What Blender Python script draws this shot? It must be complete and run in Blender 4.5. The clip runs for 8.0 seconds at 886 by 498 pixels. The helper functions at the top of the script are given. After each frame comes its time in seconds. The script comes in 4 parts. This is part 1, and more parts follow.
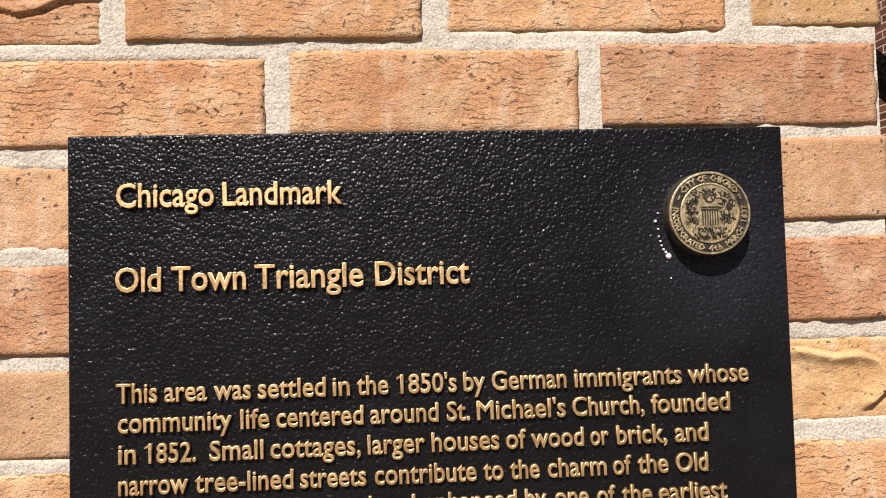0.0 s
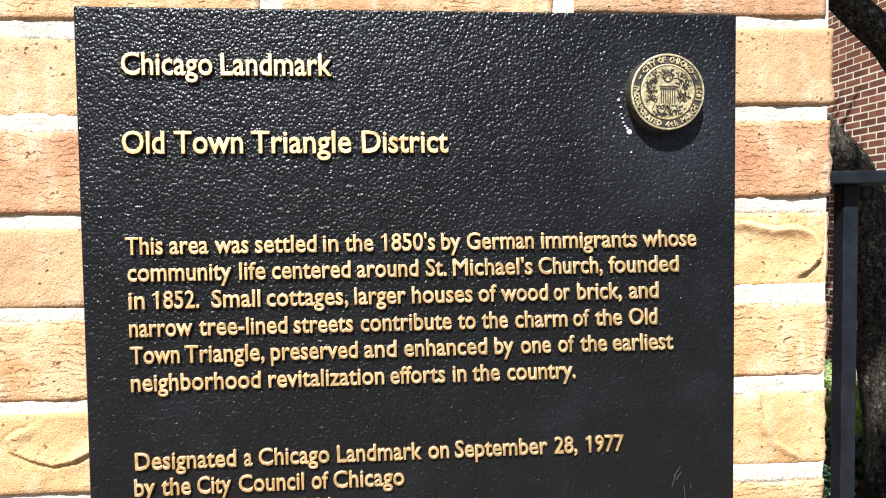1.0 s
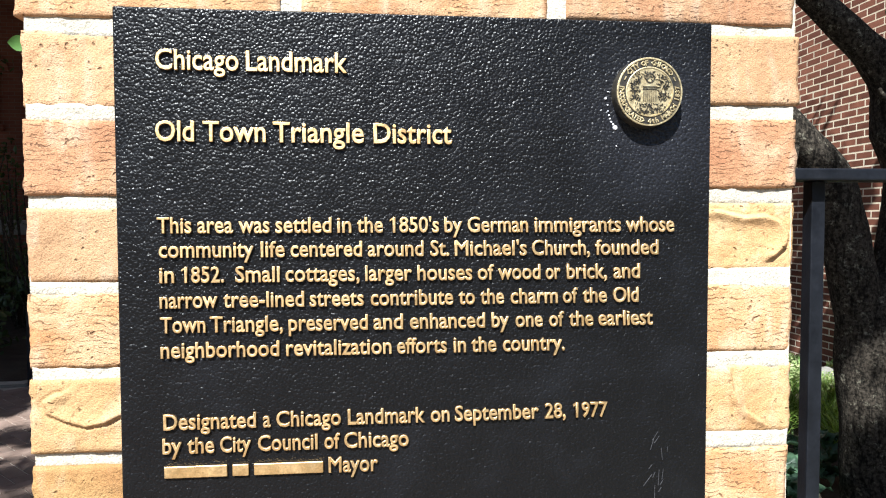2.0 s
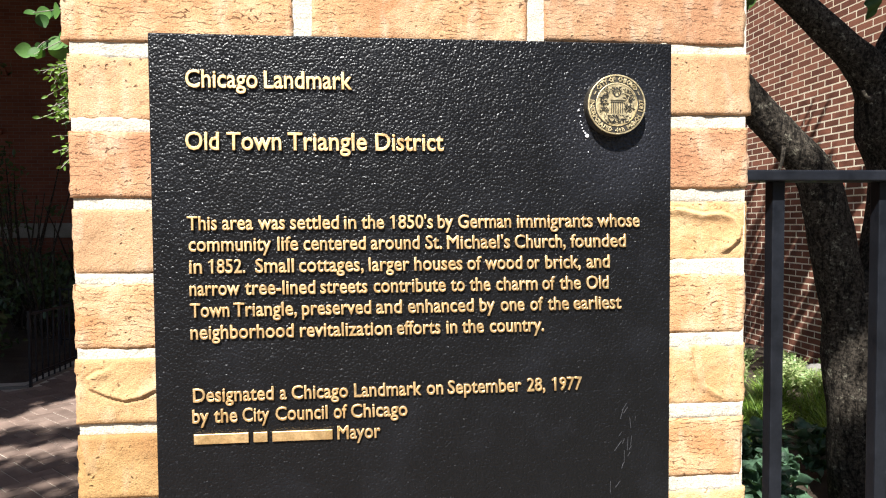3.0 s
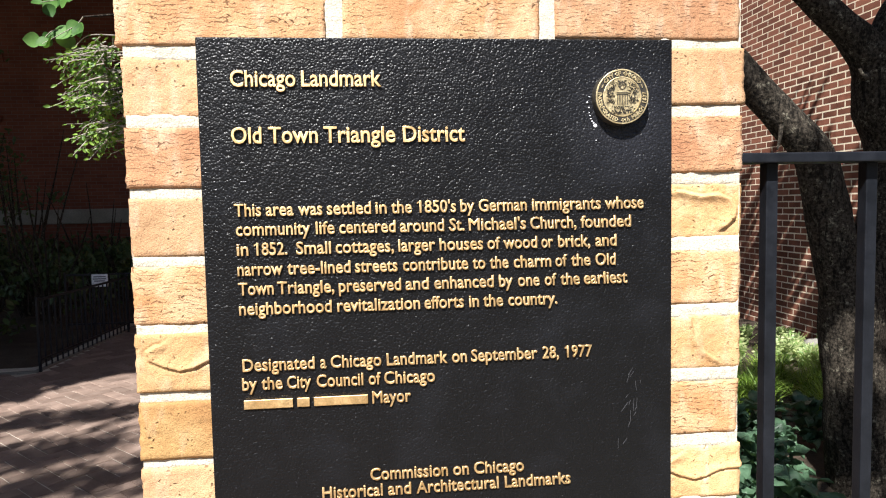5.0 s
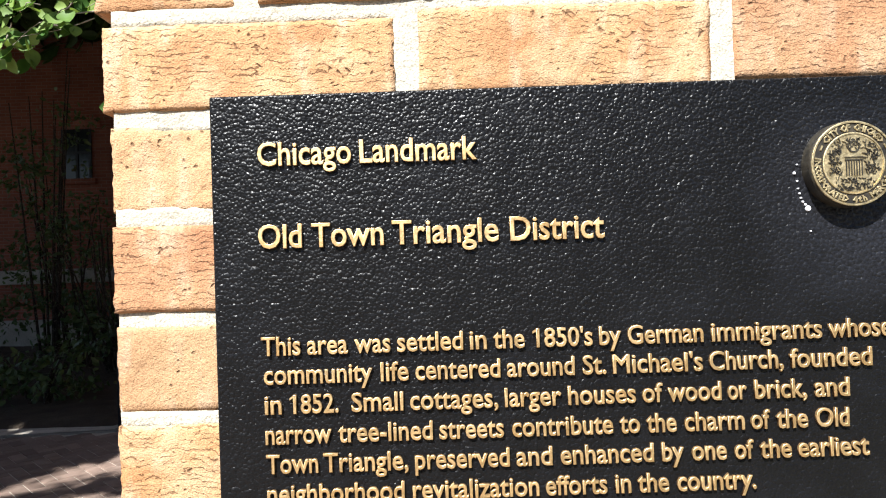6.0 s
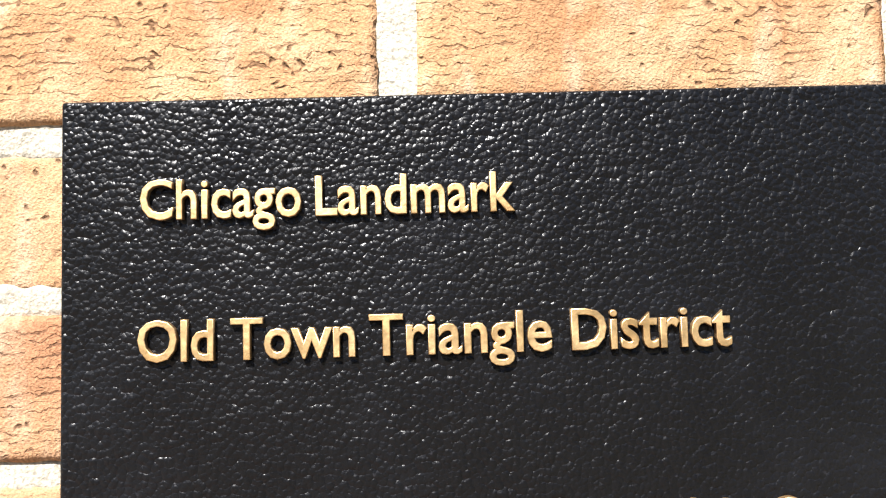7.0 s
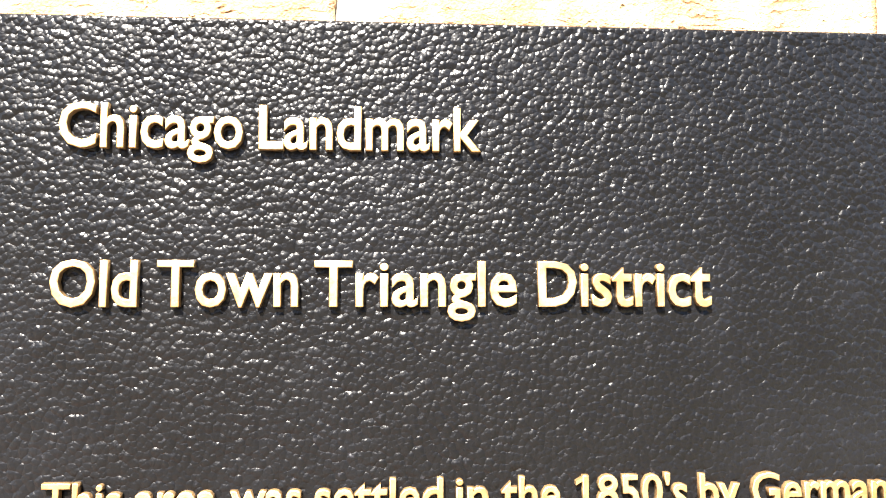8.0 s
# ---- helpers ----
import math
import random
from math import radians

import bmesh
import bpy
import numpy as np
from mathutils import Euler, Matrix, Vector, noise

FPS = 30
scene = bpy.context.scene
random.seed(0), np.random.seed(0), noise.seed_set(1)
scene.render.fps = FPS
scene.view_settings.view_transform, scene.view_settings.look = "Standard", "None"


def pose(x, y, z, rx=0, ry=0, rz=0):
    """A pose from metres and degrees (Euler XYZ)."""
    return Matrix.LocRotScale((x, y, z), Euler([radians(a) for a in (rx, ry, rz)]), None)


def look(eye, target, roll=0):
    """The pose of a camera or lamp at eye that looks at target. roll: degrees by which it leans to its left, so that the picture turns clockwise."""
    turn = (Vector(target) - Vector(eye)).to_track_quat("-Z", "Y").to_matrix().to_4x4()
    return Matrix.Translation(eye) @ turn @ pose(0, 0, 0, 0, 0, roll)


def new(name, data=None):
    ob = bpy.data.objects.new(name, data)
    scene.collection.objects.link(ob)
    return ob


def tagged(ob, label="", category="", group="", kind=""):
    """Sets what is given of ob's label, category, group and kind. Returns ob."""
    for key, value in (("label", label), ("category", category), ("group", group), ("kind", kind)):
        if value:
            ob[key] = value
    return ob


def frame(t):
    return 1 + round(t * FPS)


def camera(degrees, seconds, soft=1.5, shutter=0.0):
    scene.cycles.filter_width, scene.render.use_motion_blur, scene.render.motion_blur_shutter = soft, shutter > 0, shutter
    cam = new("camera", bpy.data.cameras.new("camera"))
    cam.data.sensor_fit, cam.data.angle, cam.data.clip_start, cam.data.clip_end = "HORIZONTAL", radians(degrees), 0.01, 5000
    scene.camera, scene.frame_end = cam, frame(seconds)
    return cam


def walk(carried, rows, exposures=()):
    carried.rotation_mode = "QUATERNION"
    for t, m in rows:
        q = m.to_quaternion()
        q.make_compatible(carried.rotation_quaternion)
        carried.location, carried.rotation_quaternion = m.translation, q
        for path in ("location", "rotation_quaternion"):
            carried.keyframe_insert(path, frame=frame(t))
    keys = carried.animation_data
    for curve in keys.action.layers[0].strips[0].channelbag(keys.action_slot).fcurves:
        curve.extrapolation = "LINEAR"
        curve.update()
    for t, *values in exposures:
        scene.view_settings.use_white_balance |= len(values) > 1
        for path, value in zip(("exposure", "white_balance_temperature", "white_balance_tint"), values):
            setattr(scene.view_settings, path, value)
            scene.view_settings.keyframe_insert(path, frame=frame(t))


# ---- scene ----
import collections

cam = camera(67.0, 8.0, soft=1.1)
PATH = [
    (0, (-0.02, -0.426, 1.509), (0.09, 1.569, 1.584), -1.5),
    (0.5, (-0.025, -0.45, 1.485), (0.073, 1.548, 1.464), -0.6),
    (1, (-0.022, -0.469, 1.455), (0.137, 1.523, 1.372), -0.7),
    (1.5, (-0.034, -0.502, 1.452), (0.143, 1.489, 1.38), 0.0),
    (1.7, (-0.036, -0.505, 1.444), (0.155, 1.484, 1.36), 0.1),
    (2.8, (-0.045, -0.576, 1.441), (0.161, 1.413, 1.381), -0.3),
    (3, (-0.043, -0.59, 1.439), (0.165, 1.398, 1.363), -0.4),
    (3.5, (-0.05, -0.632, 1.434), (0.175, 1.352, 1.316), -0.9),
    (4, (-0.059, -0.663, 1.435), (0.183, 1.32, 1.335), -0.5),
    (4.2, (-0.061, -0.671, 1.438), (0.165, 1.314, 1.349), -1.1),
    (5.3, (-0.073, -0.61, 1.446), (0.116, 1.376, 1.305), -1.1),
    (5.5, (-0.073, -0.558, 1.45), (0.088, 1.432, 1.34), -1.3),
    (5.7, (-0.068, -0.502, 1.452), (0.086, 1.492, 1.453), -1.2),
    (6, (-0.082, -0.426, 1.494), (-0.086, 1.574, 1.517), -1.9),
    (6.2, (-0.093, -0.373, 1.496), (-0.068, 1.623, 1.613), -0.8),
    (6.5, (-0.099, -0.312, 1.517), (-0.033, 1.681, 1.667), -1.6),
    (7, (-0.091, -0.251, 1.527), (-0.057, 1.745, 1.643), -1.6),
    (7.5, (-0.081, -0.229, 1.509), (-0.022, 1.766, 1.631), -0.8),
    (8, (-0.085, -0.226, 1.507), (0.029, 1.767, 1.640), 0.0),
]
EXPOSURES = [(0.0, 0.64, 6550, 20), (0.25, 0.86, 6400, 16), (0.5, 1.10, 5750, 8), (1.0, 1.45, 5850, 8), (1.7, 1.43, 5700, 7), (2.8, 1.38, 6120, 10), (4.2, 1.38, 6150, 11), (5.5, 1.38, 6080, 10), (6.0, 1.41, 6020, 9), (6.6, 1.41, 6150, 10), (7.0, 1.41, 6150, 12), (7.5, 2.35, 6550, 11), (8.0, 2.88, 6650, 11)]
walk(cam, [(t, look(eye, target, roll)) for t, eye, target, roll in PATH], EXPOSURES)

# ---- world, sun ----
SUN_EL, SUN_AZ = radians(50), radians(23)
to_sun = Vector((-math.sin(SUN_AZ) * math.cos(SUN_EL), -math.cos(SUN_AZ) * math.cos(SUN_EL), math.sin(SUN_EL)))
world = bpy.data.worlds.new("sky")
scene.world = world
world.use_nodes = True
wn = world.node_tree.nodes
sky = wn.new("ShaderNodeTexSky")
sky.sky_type, sky.sun_disc = "NISHITA", False
sky.sun_elevation, sky.sun_rotation = SUN_EL, radians(203)
wn["Background"].inputs[1].default_value = 0.05
world.node_tree.links.new(sky.outputs[0], wn["Background"].inputs[0])
sun = new("sun", bpy.data.lights.new("sun", "SUN"))
sun.data.energy, sun.data.angle, sun.data.color = 5.0, radians(0.53), (1.0, 0.945, 0.865)
sun.matrix_world = look(to_sun * 40, (0, 0, 0))


# ---- materials ----
def rgb(c):
    return (c[0], c[1], c[2], 1.0)


class Mat:
    """Small helper that builds a node material step by step."""

    def __init__(self, name, rough=0.6, metal=0.0, spec=0.5):
        self.m = bpy.data.materials.new(name)
        self.m.use_nodes = True
        self.n, self.l = self.m.node_tree.nodes, self.m.node_tree.links
        self.p = self.n["Principled BSDF"]
        self.p.inputs["Roughness"].default_value = rough
        self.p.inputs["Metallic"].default_value = metal
        self.p.inputs["Specular IOR Level"].default_value = spec
        self.tc = self.n.new("ShaderNodeTexCoord")
        self.info = self.n.new("ShaderNodeObjectInfo")
        self.vec = self.tc.outputs["Object"]
        self.last_bump = None

    def put(self, socket, value):
        if hasattr(value, "is_output"):
            self.l.new(value, socket)
        elif isinstance(value, (tuple, list)) and len(value) == 3 and socket.type == "RGBA":
            socket.default_value = rgb(value)
        else:
            socket.default_value = value

    def math(self, op, a, b=0.0, clamp=False):
        k = self.n.new("ShaderNodeMath")
        k.operation, k.use_clamp = op, clamp
        self.put(k.inputs[0], a)
        self.put(k.inputs[1], b)
        return k.outputs[0]

    def shifted(self, amount=20.0, scale=(1, 1, 1), src=None):
        """Coordinates moved by each object's own random number, so that alike pieces differ."""
        k = self.n.new("ShaderNodeVectorMath")
        k.operation = "MULTIPLY_ADD"
        comb = self.n.new("ShaderNodeCombineXYZ")
        r = self.info.outputs["Random"]
        for i, f in enumerate((amount, amount * 1.7, amount * 0.63)):
            self.l.new(self.math("MULTIPLY", r, f), comb.inputs[i])
        self.l.new(src or self.vec, k.inputs[0])
        k.inputs[1].default_value = scale
        self.l.new(comb.outputs[0], k.inputs[2])
        return k.outputs[0]

    def warp(self, vec, scale, amount):
        nz = self.n.new("ShaderNodeTexNoise")
        nz.inputs["Scale"].default_value = scale
        nz.inputs["Detail"].default_value = 3
        self.l.new(vec, nz.inputs["Vector"])
        k = self.n.new("ShaderNodeVectorMath")
        k.operation = "MULTIPLY_ADD"
        self.l.new(nz.outputs["Color"], k.inputs[0])
        k.inputs[1].default_value = (amount,) * 3
        self.l.new(vec, k.inputs[2])
        return k.outputs[0]

    def noise(self, scale, detail=4, vec=None, rough=0.55):
        k = self.n.new("ShaderNodeTexNoise")
        k.inputs["Scale"].default_value, k.inputs["Detail"].default_value = scale, detail
        k.inputs["Roughness"].default_value = rough
        self.l.new(vec or self.vec, k.inputs["Vector"])
        return k.outputs["Fac"]

    def voronoi(self, scale, vec=None, feature="F1", rand=1.0):
        k = self.n.new("ShaderNodeTexVoronoi")
        k.feature = feature
        k.inputs["Scale"].default_value = scale
        k.inputs["Randomness"].default_value = rand
        self.l.new(vec or self.vec, k.inputs["Vector"])
        return k.outputs["Distance"]

    def ramp(self, fac, *stops):
        k = self.n.new("ShaderNodeValToRGB")
        e = k.color_ramp.elements
        while len(e) < len(stops):
            e.new(0.5)
        for el, (pos, col) in zip(e, stops):
            el.position = pos
            el.color = rgb(col) if isinstance(col, tuple) else (col, col, col, 1)
        self.l.new(fac, k.inputs[0])
        return k.outputs[0]

    def mix(self, fac, a, b, blend="MIX"):
        k = self.n.new("ShaderNodeMix")
        k.data_type, k.blend_type = "RGBA", blend
        self.put(k.inputs[0], fac)
        self.put(k.inputs[6], a)
        self.put(k.inputs[7], b)
        return k.outputs[2]

    def colour(self, value):
        self.put(self.p.inputs["Base Color"], value)
        return self

    def rough(self, value):
        self.put(self.p.inputs["Roughness"], value)
        return self

    def bump(self, height, strength=0.5, distance=0.001):
        k = self.n.new("ShaderNodeBump")
        k.inputs["Strength"].default_value, k.inputs["Distance"].default_value = strength, distance
        self.l.new(height, k.inputs["Height"])
        if self.last_bump:
            self.l.new(self.last_bump, k.inputs["Normal"])
        self.last_bump = k.outputs[0]
        self.l.new(self.last_bump, self.p.inputs["Normal"])
        return self


def brick_material(name, low, high, spot, cracks):
    """Fired clay: blotches at two scales, sandy grain, pits and, on the long faces, wavy hairline cracks."""
    low, high, spot = (tuple(np.array(c) * (0.90, 0.902, 0.862)) for c in (low, high, spot))
    b = Mat(name, rough=0.85, spec=0.25)
    v = b.shifted()
    blotch = b.noise(14, 5, v)
    base = b.mix(b.ramp(blotch, (0.32, 0.0), (0.68, 1.0)), low, high)
    base = b.mix(b.ramp(b.noise(30, 6, v), (0.50, 0.0), (0.74, 0.6)), base, spot)
    bloom = b.ramp(b.noise(1.0, 3, b.shifted(20, (46, 10, 15))), (0.54, 0.0), (0.70, 0.42))
    base = b.mix(bloom, base, tuple(0.5 * c + 0.5 * g for c, g in zip(spot, (0.78, 0.66, 0.52))))
    tone = b.ramp(b.info.outputs["Random"], (0.0, 0.82), (1.0, 1.15))
    base = b.mix(1.0, base, tone, "MULTIPLY")
    grain = b.noise(900, 2, v)
    base = b.mix(1.0, base, b.ramp(grain, (0.3, 0.70), (0.7, 1.16)), "MULTIPLY")
    pits = b.ramp(b.voronoi(120, b.warp(v, 60, 0.02)), (0.08, 1.0), (0.22, 0.0))
    pit_mask = b.math("MULTIPLY", pits, b.ramp(b.noise(28, 2, v), (0.44, 0.0), (0.54, 1.0)))
    base = b.mix(b.math("MULTIPLY", pit_mask, 0.75), base, tuple(0.22 * c for c in low))
    b.bump(grain, 0.7, 0.0010)
    b.bump(b.noise(60, 5, v), 0.38, 0.004)
    b.bump(b.noise(260, 3, v), 0.55, 0.0016)
    if cracks:
        axes = b.n.new("ShaderNodeSeparateXYZ")
        b.l.new(v, axes.inputs[0])
        level = b.math("ADD", b.math("MULTIPLY", axes.outputs[2], 250), b.math("MULTIPLY", b.noise(34, 4, v, 0.65), 5.0))
        level = b.math("ADD", level, b.math("MULTIPLY", b.noise(170, 3, v), 0.9))
        away = b.math("PINGPONG", level, 0.5)
        torn = b.noise(1.0, 3, b.shifted(20, (78, 40, 330)), 0.6)
        line = b.math("SUBTRACT", b.ramp(torn, (0.42, 0.0), (0.66, 0.18)), away, True)
        crack = b.ramp(line, (0.0, 0.0), (0.05, 1.0))
        crack = b.math("MULTIPLY", crack, b.ramp(b.noise(22, 3, v), (0.36, 0.15), (0.52, 1.0)))
        base = b.mix(b.math("MULTIPLY", crack, 0.72), base, tuple(0.20 * c for c in low))
        b.bump(b.math("SUBTRACT", 1.0, crack), 0.6, 0.0022)
    b.bump(b.math("SUBTRACT", 1.0, pit_mask), 0.6, 0.002)
    b.colour(base)
    return b.m


M_RED = brick_material("brick_face_red", (0.47, 0.225, 0.120), (0.60, 0.345, 0.190), (0.71, 0.52, 0.345), True)
M_ORANGE = brick_material("brick_face_orange", (0.53, 0.260, 0.125), (0.65, 0.390, 0.205), (0.76, 0.58, 0.38), True)
M_YELLOW_CRACKED = brick_material("brick_face_buff", (0.56, 0.28, 0.125), (0.67, 0.41, 0.22), (0.78, 0.60, 0.40), True)
M_TAN = brick_material("brick_end_tan", (0.53, 0.305, 0.165), (0.61, 0.395, 0.225), (0.50, 0.27, 0.14), False)
M_YELLOW = brick_material("brick_end_yellow", (0.55, 0.31, 0.14), (0.64, 0.41, 0.205), (0.72, 0.52, 0.31), False)
M_BROWN = brick_material("brick_end_brown", (0.400, 0.192, 0.073), (0.560, 0.339, 0.141), (0.620, 0.407, 0.192), False)


def mortar_material():
    b = Mat("mortar_sandy", rough=0.95, spec=0.2)
    grain = b.voronoi(520, b.warp(b.vec, 300, 0.004))
    base = b.mix(b.noise(9, 4), (0.47, 0.43, 0.345), (0.60, 0.55, 0.45))
    base = b.mix(b.ramp(b.noise(650, 3), (0.47, 0.0), (0.63, 0.72)), base, (0.29, 0.265, 0.21))
    b.colour(base)
    b.bump(grain, 0.42, 0.0011).bump(b.noise(90, 5), 0.36, 0.004)
    return b.m


M_MORTAR = mortar_material()


def plaque_paint():
    """Black paint over a pebbled sand-cast skin."""
    b = Mat("black_cast_paint", rough=0.25, spec=0.28)
    v = b.warp(b.vec, 420, 0.0014)
    cell = b.voronoi(455, v)
    pebble = b.math("MULTIPLY", b.math("SUBTRACT", 1.0, b.math("MULTIPLY", cell, cell)), b.ramp(b.noise(210, 2), (0.3, 0.55), (0.7, 1.0)))
    fine = b.noise(700, 3)
    haze = b.ramp(b.noise(16, 5), (0.5, 0.0), (0.74, 1.0))
    base = b.mix(b.math("MULTIPLY", haze, 0.3), (0.0050, 0.0050, 0.0056), (0.015, 0.016, 0.020))
    near = b.n.new("ShaderNodeVectorMath")
    near.operation = "DISTANCE"
    b.l.new(b.warp(b.vec, 22, 0.05), near.inputs[0])
    near.inputs[1].default_value = (0.205, 0.025, 0.250)
    # paler bluish, mottled patch close to the seal
    seal_patch = b.math("MULTIPLY", b.ramp(near.outputs["Value"], (0.02, 1.0), (0.075, 0.0)), b.ramp(b.noise(420, 3), (0.35, 0.25), (0.6, 1.0)))
    base = b.mix(b.math("MULTIPLY", seal_patch, 0.45), base, (0.034, 0.036, 0.046))
    # pale specks painted in as weak glints of the pebbled skin
    base = b.mix(b.ramp(b.noise(260, 4), (0.66, 0.0), (0.75, 0.5)), base, (0.05, 0.05, 0.06))
    b.colour(base)
    b.rough(b.ramp(b.noise(40, 5), (0.3, 0.27), (0.7, 0.36)))
    b.bump(pebble, 0.68, 0.00115).bump(fine, 0.10, 0.0006)
    return b.m


M_PLAQUE = plaque_paint()


def simple(name, low, high, scale=12, rough=0.6, metal=0.0, spec=0.4, bump=0.3, dist=0.003, fine=8.0, rand=0.0):
    b = Mat(name, rough=rough, metal=metal, spec=spec)
    v = b.shifted()
    base = b.mix(b.ramp(b.noise(scale, 5, v), (0.3, 0.0), (0.7, 1.0)), low, high)
    base = b.mix(1.0, base, b.ramp(b.noise(scale * fine, 3, v), (0.3, 0.82), (0.7, 1.12)), "MULTIPLY")
    if rand:
        base = b.mix(1.0, base, b.ramp(b.info.outputs["Random"], (0, 1 - rand), (1, 1 + rand)), "MULTIPLY")
    b.colour(base)
    b.rough(b.ramp(b.noise(scale * 2, 4, v), (0.3, max(rough - 0.08, 0.02)), (0.7, min(rough + 0.08, 1.0))))
    if bump:
        b.bump(b.noise(scale * fine, 4, v), bump, dist)
    return b.m


M_BRASS = simple("polished_bronze", (0.87, 0.575, 0.255), (0.94, 0.69, 0.365), 60, 0.5, 1.0, 0.5, 0.25, 0.0006, 9)
M_LETTER_SIDE = simple("letter_flank_brown_paint", (0.10, 0.058, 0.024), (0.20, 0.125, 0.055), 80, 0.5)
M_SEAL = simple("worn_bronze", (0.46, 0.36, 0.19), (0.82, 0.69, 0.42), 140, 0.52, 1.0, 0.5, 0.4, 0.0006, 6)
M_SEAL_DARK = simple("dark_bronze_recess", (0.012, 0.011, 0.010), (0.05, 0.042, 0.028), 160, 0.5, 0.0, 0.5, 0.3, 0.0006, 5)
M_WHITE_DOT = simple("white_paint_drop", (0.72, 0.73, 0.78), (0.82, 0.82, 0.86), 60, 0.4)
M_IRON = simple("black_painted_iron", (0.0055, 0.0065, 0.009), (0.011, 0.0125, 0.017), 25, 0.45, 0.0, 0.25, 0.25, 0.001, 10)


def bark_material():
    b = Mat("tree_bark", rough=0.95, spec=0.15)
    st = b.n.new("ShaderNodeMapping")
    st.inputs["Scale"].default_value = (1, 1, 0.16)
    b.l.new(b.warp(b.vec, 9, 0.05), st.inputs["Vector"])
    plates = b.noise(52, 5, st.outputs[0], 0.7)
    crev = b.ramp(plates, (0.40, 1.0), (0.50, 0.0))
    base = b.mix(b.noise(6, 5), (0.026, 0.021, 0.016), (0.066, 0.056, 0.043))
    # pale blots painted into the bark to stand in for sun dapples
    base = b.mix(b.ramp(b.noise(26, 6, None, 0.75), (0.57, 0.0), (0.61, 0.6)), base, (0.22, 0.205, 0.155))
    base = b.mix(b.math("MULTIPLY", crev, 0.92), base, (0.010, 0.008, 0.006))
    base = b.mix(1.0, base, b.ramp(b.noise(75, 5, None, 0.7), (0.40, 0.24), (0.60, 1.5)), "MULTIPLY")
    b.colour(base)
    b.bump(plates, 0.9, 0.02).bump(b.noise(34, 5), 0.7, 0.012).bump(b.noise(120, 4), 0.5, 0.004)
    return b.m


M_BARK = bark_material()
M_TWIG = simple("pale_twig_bark", (0.20, 0.175, 0.14), (0.40, 0.36, 0.30), 30, 0.85)


def leaf_material(name, low, high, trans=0.35, scale=3.0, rough=0.42):
    """Leaves pass some light and differ from one to the next."""
    b = Mat(name, rough=rough, spec=0.28)
    geo = b.n.new("ShaderNodeNewGeometry")
    base = b.mix(geo.outputs["Random Per Island"], low, high)
    base = b.mix(1.0, base, b.ramp(b.noise(scale * 8, 4), (0.3, 0.78), (0.7, 1.15)), "MULTIPLY")
    base = b.mix(1.0, base, b.ramp(b.info.outputs["Random"], (0, 0.82), (1, 1.15)), "MULTIPLY")
    b.colour(base)
    b.bump(b.noise(scale * 12, 3), 0.3, 0.004)
    tr = b.n.new("ShaderNodeBsdfTranslucent")
    b.l.new(b.mix(1.0, base, (1.25, 1.35, 0.6), "MULTIPLY"), tr.inputs["Color"])
    mx = b.n.new("ShaderNodeMixShader")
    mx.inputs[0].default_value = trans
    b.l.new(b.p.outputs[0], mx.inputs[1])
    b.l.new(tr.outputs[0], mx.inputs[2])
    b.l.new(mx.outputs[0], b.n["Material Output"].inputs["Surface"])
    return b.m


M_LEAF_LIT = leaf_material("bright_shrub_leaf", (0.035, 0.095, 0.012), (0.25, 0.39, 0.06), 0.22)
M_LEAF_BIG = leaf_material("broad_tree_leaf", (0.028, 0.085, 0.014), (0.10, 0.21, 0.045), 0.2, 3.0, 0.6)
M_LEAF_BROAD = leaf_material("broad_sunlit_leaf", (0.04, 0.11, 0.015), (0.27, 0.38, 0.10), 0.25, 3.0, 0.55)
M_LEAF_CROWN = leaf_material("tree_crown_leaf", (0.035, 0.075, 0.018), (0.07, 0.12, 0.03), 0.12)
M_LEAF_DARK = leaf_material("shade_shrub_leaf", (0.035, 0.062, 0.022), (0.08, 0.115, 0.042), 0.2)
M_HOSTA = leaf_material("blue_green_hosta_leaf", (0.042, 0.10, 0.055), (0.12, 0.20, 0.12), 0.22, 4, 0.36)
M_GRASS = leaf_material("ornamental_grass_blade", (0.05, 0.125, 0.014), (0.28, 0.41, 0.07), 0.3)
M_FERN = leaf_material("pale_fern_frond", (0.10, 0.20, 0.04), (0.46, 0.50, 0.25), 0.3)
M_SOIL = simple("dark_garden_soil", (0.035, 0.026, 0.018), (0.075, 0.058, 0.042), 5, 0.95, 0, 0.2, 0.8, 0.02, 12)
M_GROUND = simple("trodden_ground", (0.10, 0.095, 0.07), (0.17, 0.16, 0.12), 1.2, 0.95, 0, 0.2, 0.5, 0.02, 14)
M_PAVER = simple("paver_clay", (0.150, 0.104, 0.082), (0.235, 0.172, 0.138), 9, 0.85, 0, 0.3, 0.5, 0.002, 30, 0.2)
M_SAND = simple("joint_sand", (0.30, 0.27, 0.22), (0.52, 0.47, 0.40), 7, 0.95, 0, 0.2, 0.5, 0.003, 60)
M_WALL_BRICK = simple("dark_red_brick", (0.125, 0.046, 0.029), (0.25, 0.100, 0.062), 6, 0.85, 0, 0.25, 0.5, 0.004, 24, 0.28)
M_WALL_MORTAR = simple("pale_wall_mortar", (0.76, 0.67, 0.50), (0.84, 0.76, 0.60), 4, 0.95, 0, 0.2, 0.5, 0.004, 40)
M_STONE = simple("grey_limestone", (0.13, 0.125, 0.11), (0.23, 0.22, 0.195), 3, 0.85, 0, 0.3, 0.4, 0.006, 20)
M_BAND = simple("weathered_grey_stone", (0.20, 0.185, 0.16), (0.28, 0.265, 0.235), 3, 0.9, 0, 0.2, 0.4, 0.006, 20)
